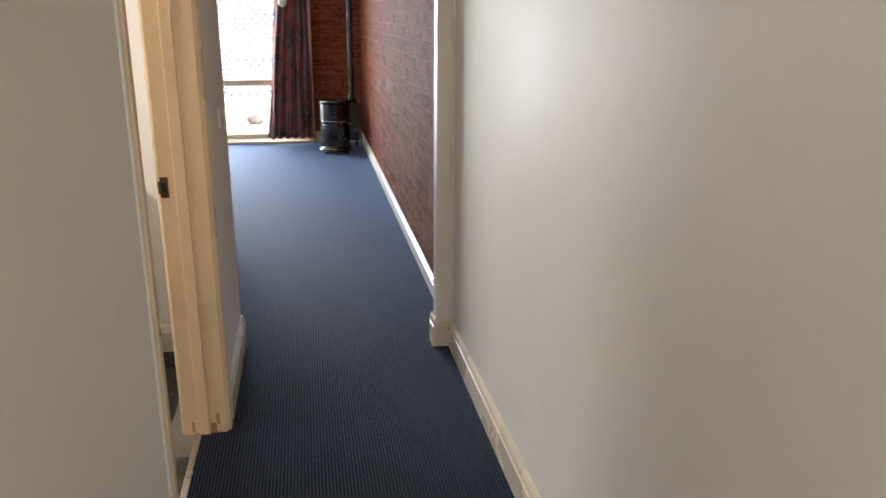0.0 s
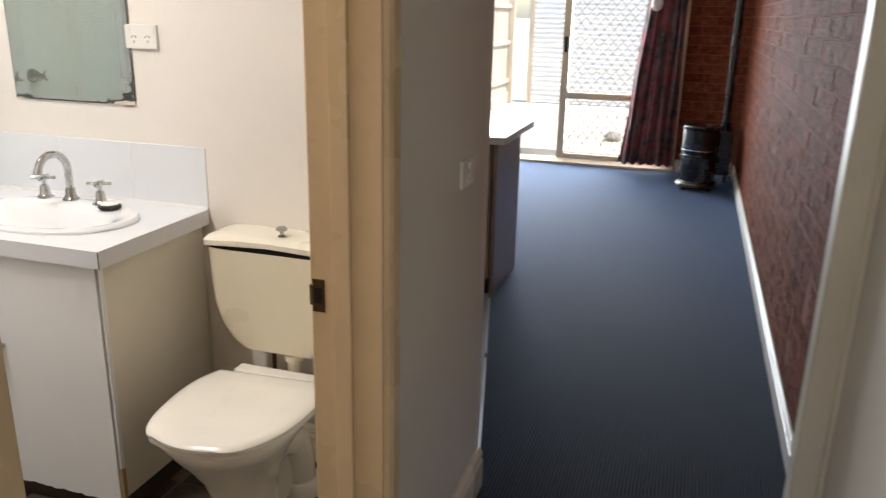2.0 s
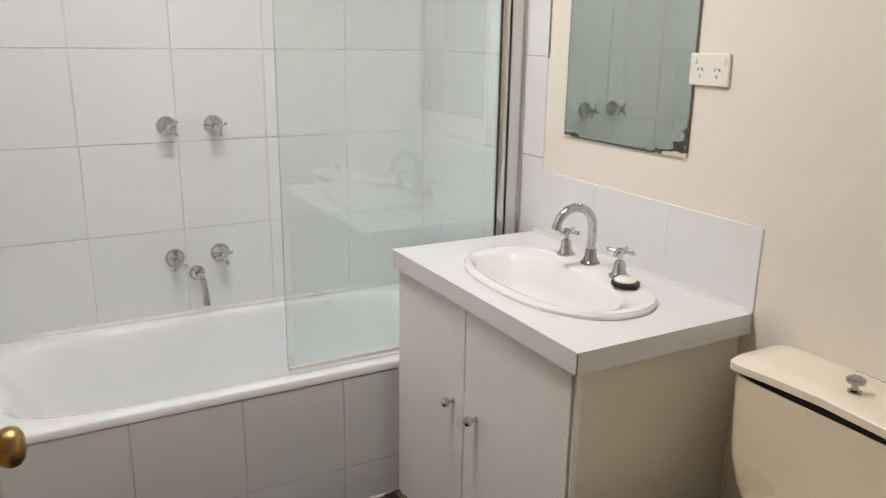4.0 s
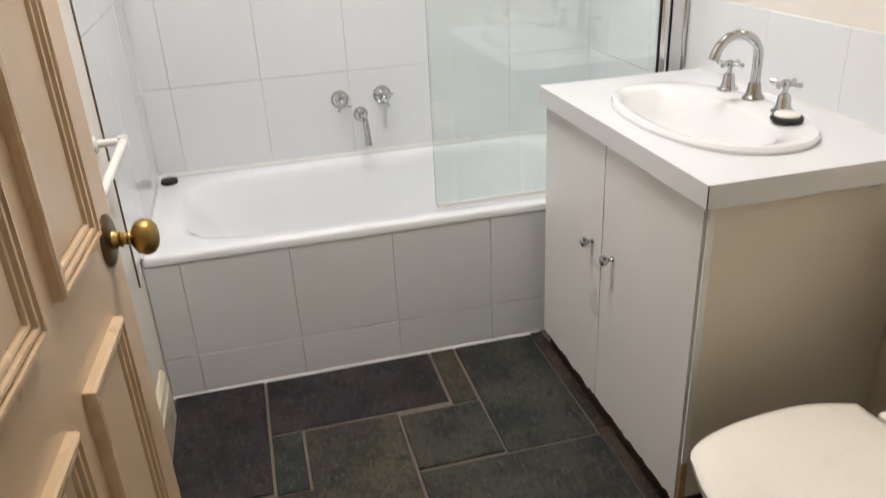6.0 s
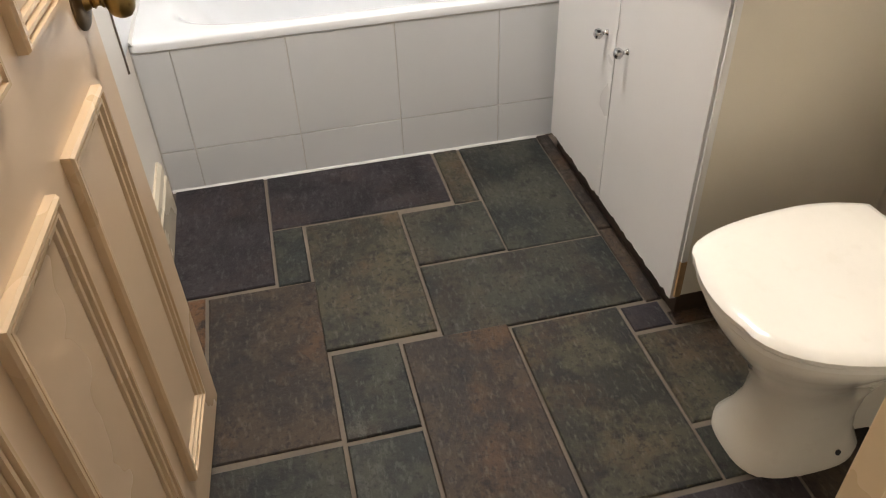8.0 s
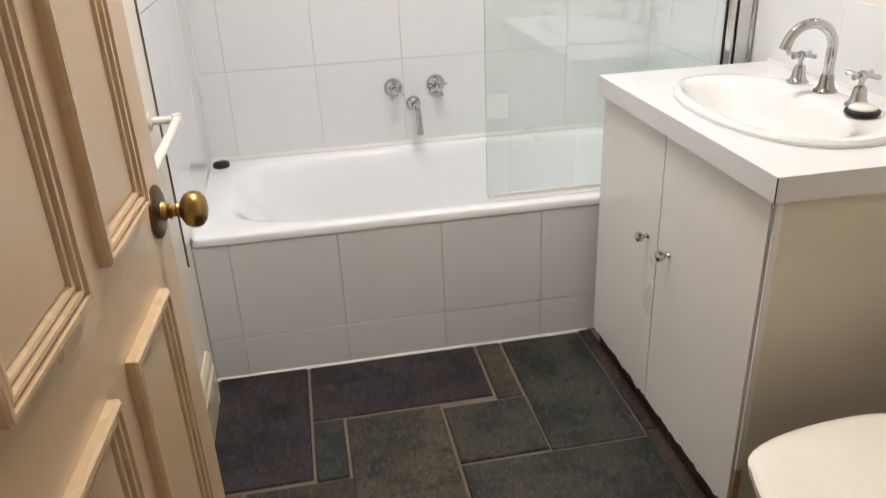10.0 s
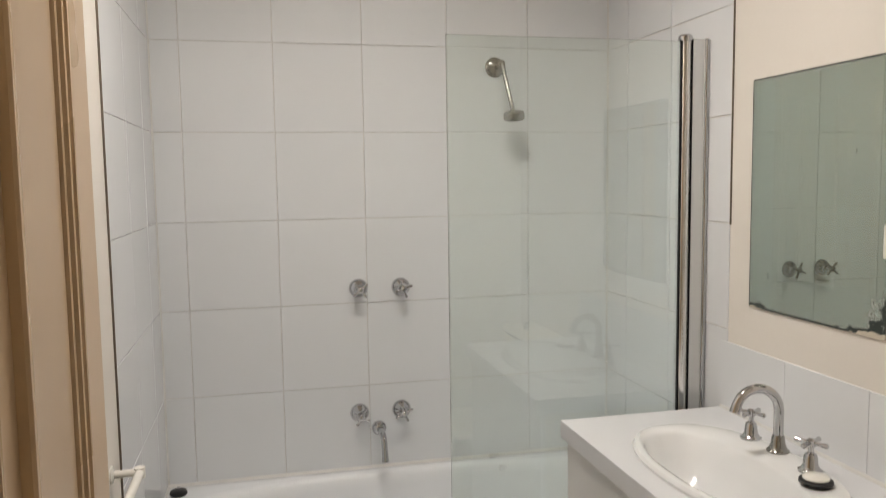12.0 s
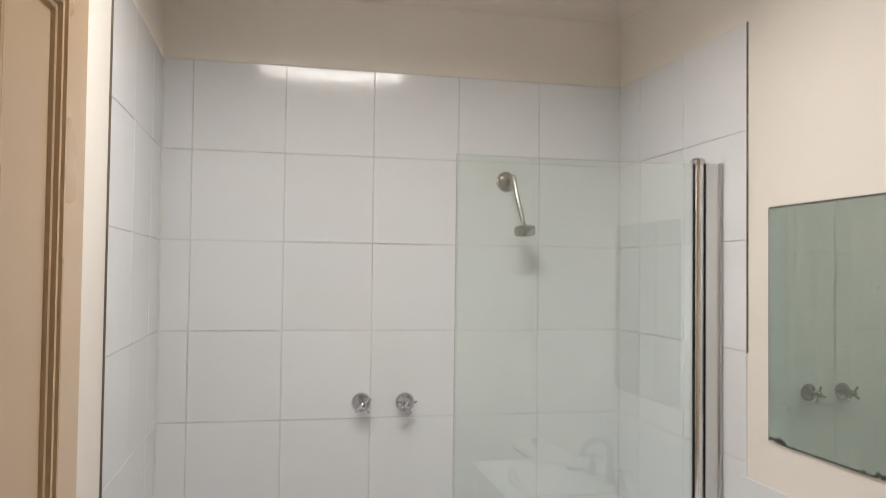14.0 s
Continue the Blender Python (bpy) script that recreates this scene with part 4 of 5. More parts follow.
def seat_ring(grow, z, y_front=2.835, y_back=3.262):
    """A closed seat: blunt front, widest behind the middle, straight across the back."""
    cyx = 3.10
    pts = []
    hw = 0.200 + grow
    for i in range(13):
        s = i / 12
        pts.append((TX - 0.112 + 0.172 * s, y_front - grow + 0.016 * (2 * s - 1) ** 2 - 0.010 * s))
    for i in range(1, 11):
        s = i / 10
        pts.append((TX + 0.060 + (hw - 0.060) * math.sin(s * math.pi / 2) ** 0.95, y_front - grow + 0.006 + (cyx - y_front + grow) * (1 - math.cos(s * math.pi / 2))))
    for i in range(1, 7):
        s = i / 6
        pts.append((TX + hw - (hw - 0.176) * s ** 2, cyx + (y_back + grow - cyx) * s))
    for i in range(1, 7):
        s = i / 6
        pts.append((TX - 0.150 - (hw - 0.150) * (1 - (1 - s) ** 2), y_back + grow - (y_back + grow - cyx) * s))
    for i in range(1, 10):
        s = 1 - i / 10
        pts.append((TX - 0.112 - (hw - 0.112) * math.sin(s * math.pi / 2) ** 0.9, y_front - grow + 0.016 + (cyx - y_front + grow - 0.01) * (1 - math.cos(s * math.pi / 2))))
    return [(x, y, z) for x, y in pts]


part("seat", loft(bmesh.new(), [seat_ring(-0.012, 0.372), seat_ring(-0.004, 0.374), seat_ring(-0.004, 0.384), seat_ring(-0.010, 0.387)]), IVORY_SEAT, toilet, "", True)
part("lid", loft(bmesh.new(), [seat_ring(-0.006, 0.3875), seat_ring(0.0, 0.389), seat_ring(0.001, 0.398), seat_ring(-0.006, 0.405), seat_ring(-0.022, 0.408), seat_ring(-0.06, 0.410)]), IVORY_SEAT, toilet, "closed off-white seat lid", True)
part("seat_hinge", box(TX - 0.135, TX + 0.135, 3.250, 3.300, 0.374, 0.403, bevel=0.008, segs=3), IVORY_SEAT, toilet)


def pan_ring(y_mid, rx, ry, z, p=2.4):
    return super_ring(TX + 0.006, y_mid, rx, ry, z, p, 40)


pan = [pan_ring(3.050, 0.100, 0.130, 0.0, 3), pan_ring(3.050, 0.100, 0.130, 0.02, 3), pan_ring(3.052, 0.090, 0.118, 0.05), pan_ring(3.060, 0.080, 0.105, 0.10), pan_ring(3.065, 0.080, 0.108, 0.16), pan_ring(3.065, 0.098, 0.135, 0.22),
       pan_ring(3.060, 0.128, 0.172, 0.28), pan_ring(3.055, 0.160, 0.203, 0.33), pan_ring(3.052, 0.176, 0.216, 0.362), pan_ring(3.052, 0.174, 0.214, 0.373)]
part("pan", loft(bmesh.new(), pan), PAN, toilet, "", True)
part("trap", tube([(TX + 0.01, 3.10, 0.20), (TX + 0.035, 3.19, 0.225), (TX + 0.048, 3.26, 0.20), (TX + 0.054, 3.285, 0.12), (TX + 0.056, 3.290, 0.05), (TX + 0.056, 3.290, 0.0)], [0.053, 0.055, 0.055, 0.052, 0.050, 0.050], 20), PAN, toilet, "china outlet bend at the back", True)
part("outlet_flange", lathe([(0.062, 0), (0.072, 0.004), (0.072, 0.035), (0.062, 0.050), (0.054, 0.052), (0, 0.052)], pose(TX + 0.056, 3.290, 0.0), 24), PAN, toilet, "", True)
part("web", loft(bmesh.new(), [[(TX - 0.03, 3.12, z), (TX + 0.05, 3.12, z), (TX + 0.06, 3.24, z), (TX - 0.02, 3.24, z)] for z in (0.03, 0.30)]), PAN, toilet)
for bx, by in ((TX + 0.094, 3.02), (TX + 0.096, 3.10)):
    part("bolt_hole", lathe([(0.006, -0.003), (0.006, 0.003)], pose(bx, by, 0.036, 0, 62, 0), 10), DARK, toilet)

cist = part("cistern", loft(bmesh.new(), [super_ring(TX - 0.008, y, rx, ry, z, 7) for z, rx, ry, y in ((0.447, 0.118, 0.066, 3.373), (0.453, 0.132, 0.074, 3.372), (0.480, 0.160, 0.079, 3.371), (0.527, 0.190, 0.083, 3.369), (0.590, 0.209, 0.086, 3.367), (0.660, 0.214, 0.088, 3.366), (0.720, 0.217, 0.089, 3.366), (0.768, 0.219, 0.090, 3.365))]), IVORY, toilet, "ivory plastic cistern", True)
# solid near-black block paints the shade under the bowed lid
part("lid_gap", loft(bmesh.new(), [super_ring(TX - 0.016, 3.366, 0.208, 0.086, z, 7) for z in (0.768, 0.784)]), DARK, cist, "near-black block standing for the shade under the cistern lid")


def lid_rings(z_edge, bow):
    """The lid bows up along its front edge, away from the cistern."""
    rows = []
    for rx, ry, dz, keep in ((0.214, 0.086, 0.0, 1.0), (0.224, 0.094, 0.003, 1.0), (0.224, 0.094, 0.018, 1.0), (0.214, 0.085, 0.028, 0.8), (0.170, 0.060, 0.036, 0.4), (0.10, 0.03, 0.038, 0.2)):
        ring = []
        for x, y, z in super_ring(TX - 0.016, 3.364, rx, ry, z_edge + dz, 7, 64):
            t = (x - TX + 0.016) / 0.224
            lift = bow * keep * max(0.0, 1 - t * t) * (1.0 if y < 3.33 else 0.2)
            ring.append((x, y, z + lift))
        rows.append(ring)
    return rows


part("cistern_lid", loft(bmesh.new(), lid_rings(0.770, 0.015)), IVORY_LID, toilet, "bowed ivory cistern lid", True)
part("flush_button", lathe([(0.012, 0), (0.012, 0.004), (0.006, 0.006), (0.006, 0.018), (0.016, 0.020), (0.017, 0.026), (0.012, 0.030), (0.0, 0.030)], pose(TX + 0.003, 3.335, 0.809), 20), DULL_CHROME, toilet, "chrome lift-up flush button", True)
part("flush_pipe", lathe([(0.020, 0.385), (0.020, 0.425), (0.030, 0.428), (0.030, 0.445), (0.024, 0.448), (0.024, 0.475), (0, 0.475)], pose(TX + 0.03, 3.33, 0), 20), IVORY, toilet, "", True)
part("inlet_pipe", tube([(TX - 0.08, 3.40, 0.475), (TX - 0.08, 3.40, 0.30), (TX - 0.08, 3.44, 0.26), (TX - 0.08, 3.462, 0.26)], 0.007, 10), RUSTY, toilet, "rusty copper inlet pipe", True)
part("inlet_nut", lathe([(0.014, 0), (0.014, 0.03)], pose(TX - 0.08, 3.40, 0.44), 6), RUSTY, toilet)

# ---- ceiling fixtures ----
batten = thing("fluorescent_batten", (-1.69, 2.47, 2.588), "white fluorescent batten light on the bathroom ceiling", "ceiling light")
part("housing", box(-1.72, -1.66, 2.10, 2.84, 2.574, 2.588, bevel=0.004), WHITE_PLASTIC, batten)
part("diffuser", box(-1.722, -1.658, 2.12, 2.82, 2.549, 2.574, bevel=0.010, segs=3), TUBE, batten, "lit white diffuser", True)
part("end_cap", box(-1.725, -1.655, 2.10, 2.12, 2.546, 2.576, bevel=0.003), WHITE_PLASTIC, batten)
part("end_cap", box(-1.725, -1.655, 2.82, 2.84, 2.546, 2.576, bevel=0.003), WHITE_PLASTIC, batten)
vent = thing("ceiling_vent", (-2.47, 2.605, 2.588), "round white louvred ceiling vent", "vent")
part("rim", lathe([(0.125, 0.0), (0.132, -0.004), (0.130, -0.014), (0.118, -0.018), (0.108, -0.012), (0.108, 0.0)], pose(-2.47, 2.605, 2.588), 40), PAINT_CEIL, vent, "", True)
part("backing", lathe([(0.110, -0.002), (0.110, -0.004), (0.0, -0.004)], pose(-2.47, 2.605, 2.588), 32), DARK, vent)
for k in range(28):
    a = 2 * math.pi * k / 28
    bm = box(0.03, 0.110, -0.0045, 0.0045, -0.016, -0.006)
    bmesh.ops.transform(bm, matrix=pose(-2.47, 2.605, 2.588, 0, 0, math.degrees(a)), verts=bm.verts)
    part("slat", bm, PAINT_CEIL, vent)
part("centre_cap", lathe([(0.034, -0.004), (0.034, -0.018), (0.028, -0.021), (0.0, -0.022)], pose(-2.47, 2.605, 2.588), 28), PAINT_CEIL, vent, "", True)

# ---- kitchen counter ----
counter = thing("kitchen_cabinet", (-1.1, 5.4, 0), "kitchen peninsula cabinet with brown wood-look end panel", "cabinet")
part("end_panel", box(-0.752, -0.732, 5.165, 5.705, 0.0, 0.835, bevel=0.002), COUNTER_PANEL, counter, "brown wood-look end panel")
part("body", box(-2.6, -0.753, 5.18, 5.70, 0.10, 0.835), COUNTER_PANEL, counter)
part("kickboard", box(-2.6, -0.757, 5.22, 5.69, 0.0, 0.10), DARK, counter, "black recessed kickboard")
for k in range(4):
    part("cabinet_door", box(-1.205 - 0.46 * k, -0.760 - 0.46 * k, 5.160, 5.178, 0.11, 0.825, bevel=0.002), COUNTER_PANEL, counter)
bench = thing("kitchen_benchtop", (-1.1, 5.4, 0.835), "beige laminate kitchen benchtop overhanging its end panel", "benchtop")
part("slab", box(-2.65, -0.668, 5.04, 5.745, 0.836, 0.872, bevel=0.004), COUNTER, bench)

# ---- sliding security door ----
SD = 9.20
opening = thing("door_sliding_frame", (-1.1, SD, 0), "cream aluminium frame of the wide sliding door", "door frame", "", "structure")
part("sill", prism([(SD - 0.03, 0.0), (SD + 0.12, 0.0), (SD + 0.12, 0.045), (SD + 0.06, 0.055), (SD + 0.02, 0.055), (SD - 0.03, 0.022)], "x", -2.3, 0.06), CREAM_METAL, opening)
part("head", box(-2.3, 0.06, SD, SD + 0.12, 2.09, 2.14), CREAM_METAL, opening)
part("jamb", box(0.015, 0.06, SD - 0.005, SD + 0.12, 0.05, 2.09), CREAM_METAL, opening)
part("jamb", box(-2.3, -2.255, SD, SD + 0.12, 0.05, 2.09), CREAM_METAL, opening)
sec = thing("security_door", (-0.55, SD + 0.04, 0.055), "closed sliding security screen door with diamond grille", "screen door")
Y0, Y1 = SD + 0.025, SD + 0.055
part("stile", box(-1.105, -1.030, Y0, Y1, 0.055, 2.09, bevel=0.004), CREAM_METAL, sec)
part("stile", box(-0.06, 0.012, Y0, Y1, 0.055, 2.09, bevel=0.004), CREAM_METAL, sec)
part("bottom_rail", box(-1.03, -0.06, Y0, Y1, 0.055, 0.105, bevel=0.003), CREAM_METAL, sec)
part("middle_rail", box(-1.03, -0.06, Y0, Y1, 0.650, 0.715, bevel=0.004), CREAM_METAL, sec)
part("top_rail", box(-1.03, -0.06, Y0, Y1, 2.03, 2.09, bevel=0.003), CREAM_METAL, sec)
lockset = part("lock", box(-1.085, -1.050, Y0 - 0.012, Y0, 1.10, 1.25, bevel=0.004), DARK, sec, "black lock body")
part("lock_lever", box(-1.074, -1.062, Y0 - 0.03, Y0 - 0.011, 1.15, 1.20, bevel=0.003), DARK, lockset)
grille = bmesh.new()
for z0, z1 in ((0.105, 0.650), (0.715, 2.03)):
    x0, x1, step = -1.03, -0.06, 0.092
    slope = 1.2
    for sgn in (1, -1):
        c = -40
        while c < 40:
            c += 1
            t0 = x0 + c * step
            a, b = (t0, z0), (t0 + sgn * (z1 - z0) / slope, z1)
            (ax, az), (bx2, bz) = a, b
            if ax == bx2:
                continue
            lo, hi = sorted(((x0 - ax) / (bx2 - ax), (x1 - ax) / (bx2 - ax)))
            lo, hi = max(lo, 0), min(hi, 1)
            if hi - lo < 0.01:
                continue
            p, q = (ax + (bx2 - ax) * lo, az + (bz - az) * lo), (ax + (bx2 - ax) * hi, az + (bz - az) * hi)
            tube([(p[0], SD + 0.04 + 0.002 * sgn, p[1]), (q[0], SD + 0.04 + 0.002 * sgn, q[1])], 0.0050, 4, grille)
part("diamond_grille", grille, GRILLE, sec, "diamond-pattern metal grille")
slider = thing("glass_sliding_door", (-0.55, SD + 0.09, 0.055), "aluminium framed sliding glass door behind the screen", "glass door")
for a in ((-1.085, -1.035), (-0.055, 0.0)):
    part("stile", box(a[0], a[1], SD + 0.075, SD + 0.105, 0.055, 2.09), CREAM_METAL, slider)
part("rail", box(-1.035, -0.055, SD + 0.075, SD + 0.105, 0.055, 0.12), CREAM_METAL, slider)
part("rail", box(-1.035, -0.055, SD + 0.075, SD + 0.105, 2.03, 2.09), CREAM_METAL, slider)

# ---- curtain ----
curtain = thing("curtain", (-0.2, 9.10, 0.07), "gathered dark curtain patterned in red, grey and black", "curtain")
bm = bmesh.new()
cols, rows_n, grid = 72, 40, []
for j in range(rows_n + 1):
    s = j / rows_n
    z = 0.075 + 2.02 * s
    left = -0.47 + 0.16 * min(1, s / 0.78) ** 0.9 + (0.05 * (s - 0.78) / 0.22 if s > 0.78 else 0)
    right = 0.058 - 0.02 * math.sin(s * 3.0)
    line = []
    for i in range(cols + 1):
        u = i / cols
        x = left + (right - left) * u
        fold = (0.026 + 0.012 * math.sin(u * 9 + 1)) * math.sin(u * 2 * math.pi * 5.5 + 1.6 * math.sin(u * 7) + 0.9 * math.sin(s * 2.4 + u * 3)) + 0.010 * math.sin(u * 2 * math.pi * 12 + 3 * s + 2 * math.sin(u * 11)) + 0.012 * noise.noise((u * 6, s * 4, 0.3))
        line.append(bm.verts.new((x + 0.006 * math.sin(9 * s + 11 * u), 9.11 + fold * (1 - 0.35 * s) - 0.03 * (1 - s), z + (0.012 * math.sin(u * 40) if j == 0 else 0))))
    grid.append(line)
for a, b in zip(grid, grid[1:]):
    for i in range(cols):
        bm.faces.new((a[i], a[i + 1], b[i + 1], b[i]))
drop = part("drape", bm, CURTAIN, curtain, "", True)
thick = drop.modifiers.new("cloth", "SOLIDIFY")
thick.thickness = 0.003
part("tie_back", lathe([(0.016, 0), (0.048, 0.03), (0.052, 0.08), (0.030, 0.14), (0.044, 0.20), (0.036, 0.27), (0.0, 0.29)], pose(-0.235, 9.03, 1.50, 8, 6, 0) @ Matrix.Diagonal((1, 0.5, 1, 1)), 16), WHITE_PLASTIC, curtain, "white curtain tie", True)
rod = thing("curtain_rod", (-1.1, 9.13, 2.10), "plain cream curtain track", "curtain rod")
part("track", box(-2.4, 0.3, 9.10, 9.13, 2.09, 2.12), CREAM_METAL, rod)
part("bracket", box(0.10, 0.13, 9.12, 9.225, 2.09, 2.12), CREAM_METAL, rod)
part("bracket", box(-2.33, -2.30, 9.12, 9.24, 2.10, 2.20), CREAM_METAL, rod)

# ---- pot-belly heater ----
HX, HY = 0.275, 8.52
stove = thing("pot_belly_heater", (HX, HY, 0), "glossy black cylindrical heater with a flue", "heater")
part("body", lathe([(0.150, 0.075), (0.156, 0.080), (0.156, 0.150), (0.150, 0.155), (0.150, 0.165), (0.160, 0.170), (0.163, 0.300), (0.157, 0.306), (0.150, 0.312), (0.150, 0.325), (0.157, 0.332), (0.157, 0.520), (0.150, 0.528), (0.0, 0.528)], pose(HX, HY, 0), 14), STOVE, stove, "", True)
part("top_plate", lathe([(0.150, 0.528), (0.170, 0.530), (0.172, 0.545), (0.160, 0.556), (0.0, 0.560)], pose(HX, HY, 0), 28), STOVE, stove, "", True)
part("base_plate", lathe([(0.178, 0.022), (0.184, 0.030), (0.178, 0.055), (0.158, 0.076), (0.0, 0.076)], pose(HX, HY, 0), 28), STOVE, stove, "", True)
part("base_trim", lathe([(0.1795, 0.050), (0.1815, 0.053), (0.1795, 0.057)], pose(HX, HY, 0), 28), DULL_CHROME, stove, "thin bright base trim")
for k in range(4):
    a = radians(45 + 90 * k)
    part("foot", lathe([(0.022, 0), (0.026, 0.010), (0.018, 0.034), (0, 0.034)], pose(HX + 0.15 * math.cos(a), HY + 0.15 * math.sin(a), 0), 12), STOVE, stove)
part("front_door", box(HX - 0.085, HX + 0.085, HY - 0.172, HY - 0.150, 0.19, 0.29, bevel=0.008), STOVE, stove)
part("trim_band", lathe([(0.1595, 0.340), (0.1605, 0.343), (0.1605, 0.349), (0.1595, 0.352)], pose(HX, HY, 0), 28), DULL_CHROME, stove)
part("flue_collar", lathe([(0.046, 0), (0.046, 0.05), (0.038, 0.055), (0, 0.055)], pose(0.477, 8.80, 0.50), 20), STOVE, stove, "", True)
part("flue", tube([(0.478, 8.80, 0.10), (0.470, 8.80, H)], 0.034, 20), STOVE, stove, "tall black flue pipe", True)
part("rear_box", box(0.30, 0.55, 8.66, 8.90, 0.10, 0.50, bevel=0.01), STOVE, stove)
for k in range(2):
    part("rear_leg", box(0.32 + 0.19 * k, 0.345 + 0.19 * k, 8.85, 8.88, 0, 0.10), STOVE, stove)
cable = thing("power_cable", (0.5, 8.95, 0), "grey cable looped on the carpet behind the heater", "cable")
part("cord", tube([(0.40, 8.93, 0.004), (0.46, 9.02, 0.005), (0.53, 9.05, 0.02), (0.57, 9.00, 0.05), (0.575, 9.05, 0.10), (0.60, 9.10, 0.16)], 0.005, 8), CABLE, cable, "", True)
pipe = thing("gas_pipe", (0.595, 9.0, 0), "thin pipe rising along the brick corner", "pipe")
part("riser", tube([(0.590, 9.05, 0.0), (0.592, 9.05, 0.30), (0.592, 9.05, 0.55)], 0.009, 10), RUSTY, pipe, "", True)

# ---- outside ----
gm = bmesh.new()
for ring in ([(-400, -400, -0.07), (400, -400, -0.07), (400, 400, -0.07), (-400, 400, -0.07)],):
    gm.faces.new([gm.verts.new(p) for p in ring])
setting("ground", gm, GROUND, "pale bright paved yard", "ground")
fence = thing("timber_fence", (-2.9, 12.3, -0.07), "pale weathered paling fence beside the yard", "fence")
for k in range(52):
    y = 9.7 + 0.105 * k
    part("paling", box(-3.035, -3.018, y, y + 0.092, -0.04, 1.75 + 0.012 * math.sin(k * 2.3)), FENCE, fence)
for z in (0.30, 0.95, 1.55):
    part("rail", box(-3.018, -2.975, 9.7, 15.15, z, z + 0.07), FENCE, fence)
part("plinth_board", box(-3.016, -2.985, 9.7, 15.15, -0.06, 0.14), FENCE, fence)
for y in (9.8, 12.5, 15.1):
    part("post", box(-3.010, -2.92, y - 0.05, y + 0.05, -0.07, 1.80), FENCE, fence)
shed = thing("steel_fence", (1.5, 15.4, -0.07), "pale ribbed steel sheet fence at the yard's end", "fence")
bm = bmesh.new()
n = 46
zs = [-0.05 + 1.9 * i / n for i in range(n + 1)]
prof = [(15.35 + (0.012 if i % 2 else -0.012), z) for i, z in enumerate(zs)]
loft(bm, [[(x, y, z) for y, z in prof] + [(x, 15.40, zs[-1]), (x, 15.40, zs[0])] for x in (-2.62, 5.5)])
part("ribbed_sheet", bm, SHEET, shed)
for x in (-2.66, -0.3, 2.2, 4.8):
    part("post", box(x - 0.045, x + 0.045, 15.30, 15.42, -0.07, 1.9), FENCE, shed)
rock = thing("garden_rock", (-0.75, 11.4, -0.07), "rounded grey garden rock on the paving", "rock")
bm = bmesh.new()
bmesh.ops.create_icosphere(bm, subdivisions=3, radius=0.10)
for v in bm.verts:
    v.co *= 1 + 0.25 * (noise.noise(v.co * 9) + 0.3)
    v.co.z *= 0.7
bmesh.ops.translate(bm, verts=bm.verts, vec=(-0.75, 11.4, -0.02))
part("stone", bm, BOULDER, rock, "", True)
eave = setting("eave_north", box(-3.6, 1.0, 9.45, 10.1, 2.45, 2.62), CREAM_METAL, "painted eave over the yard door", "eave")


# ---- pieces: tiles, slabs, bricks ----
MESHES = {}


def slab_mesh(kind, w, h, d, chamfer, material):
    """A chamfered slab, w by h, its face d above its back: local x, y and out along z."""
    key = (kind, round(w, 4), round(h, 4))
    if key not in MESHES:
        c = chamfer
        put = [[(-w / 2 + i, -h / 2 + i, z), (w / 2 - i, -h / 2 + i, z), (w / 2 - i, h / 2 - i, z), (-w / 2 + i, h / 2 - i, z)] for i, z in ((0, 0), (0, d - c), (c, d))]
        bm = loft(bmesh.new(), put, False, True)
        bmesh.ops.recalc_face_normals(bm, faces=bm.faces)
        me = bpy.data.meshes.new(kind)
        bm.to_mesh(me)
        bm.free()
        me.materials.append(material)
        MESHES[key] = me
    return MESHES[key]


rng = random.Random(7)


def piece(kind, w, h, d, chamfer, material, parent, m):
    ob = new(kind, slab_mesh(kind, w, h, d, chamfer, material))
    ob.parent = parent
    ob.matrix_basis = m
    return ob


def face_x(x, y, z):  # a piece that looks to +x
    return Matrix.Translation((x, y, z)) @ Matrix(((0, 0, 1, 0), (1, 0, 0, 0), (0, 1, 0, 0), (0, 0, 0, 1)))


def face_my(x, y, z):  # looks to -y
    return Matrix.Translation((x, y, z)) @ Matrix(((1, 0, 0, 0), (0, 0, -1, 0), (0, 1, 0, 0), (0, 0, 0, 1)))


def face_py(x, y, z):  # looks to +y
    return Matrix.Translation((x, y, z)) @ Matrix(((-1, 0, 0, 0), (0, 0, 1, 0), (0, 1, 0, 0), (0, 0, 0, 1)))


def face_mx(x, y, z):  # looks to -x
    return Matrix.Translation((x, y, z)) @ Matrix(((0, 0, -1, 0), (-1, 0, 0, 0), (0, 1, 0, 0), (0, 0, 0, 1)))


def tile_grid(us, zs, parent, put, gap=0.0023, lean=0.0042):
    for u0, u1 in zip(us, us[1:]):
        for z0, z1 in zip(zs, zs[1:]):
            tilt = Matrix.Rotation(rng.uniform(-lean, lean), 4, "X") @ Matrix.Rotation(rng.uniform(-lean, lean), 4, "Y")
            piece("tile", u1 - u0 - gap, z1 - z0 - gap, 0.0035, 0.0012, TILE, parent, put((u0 + u1) / 2, (z0 + z1) / 2) @ tilt)


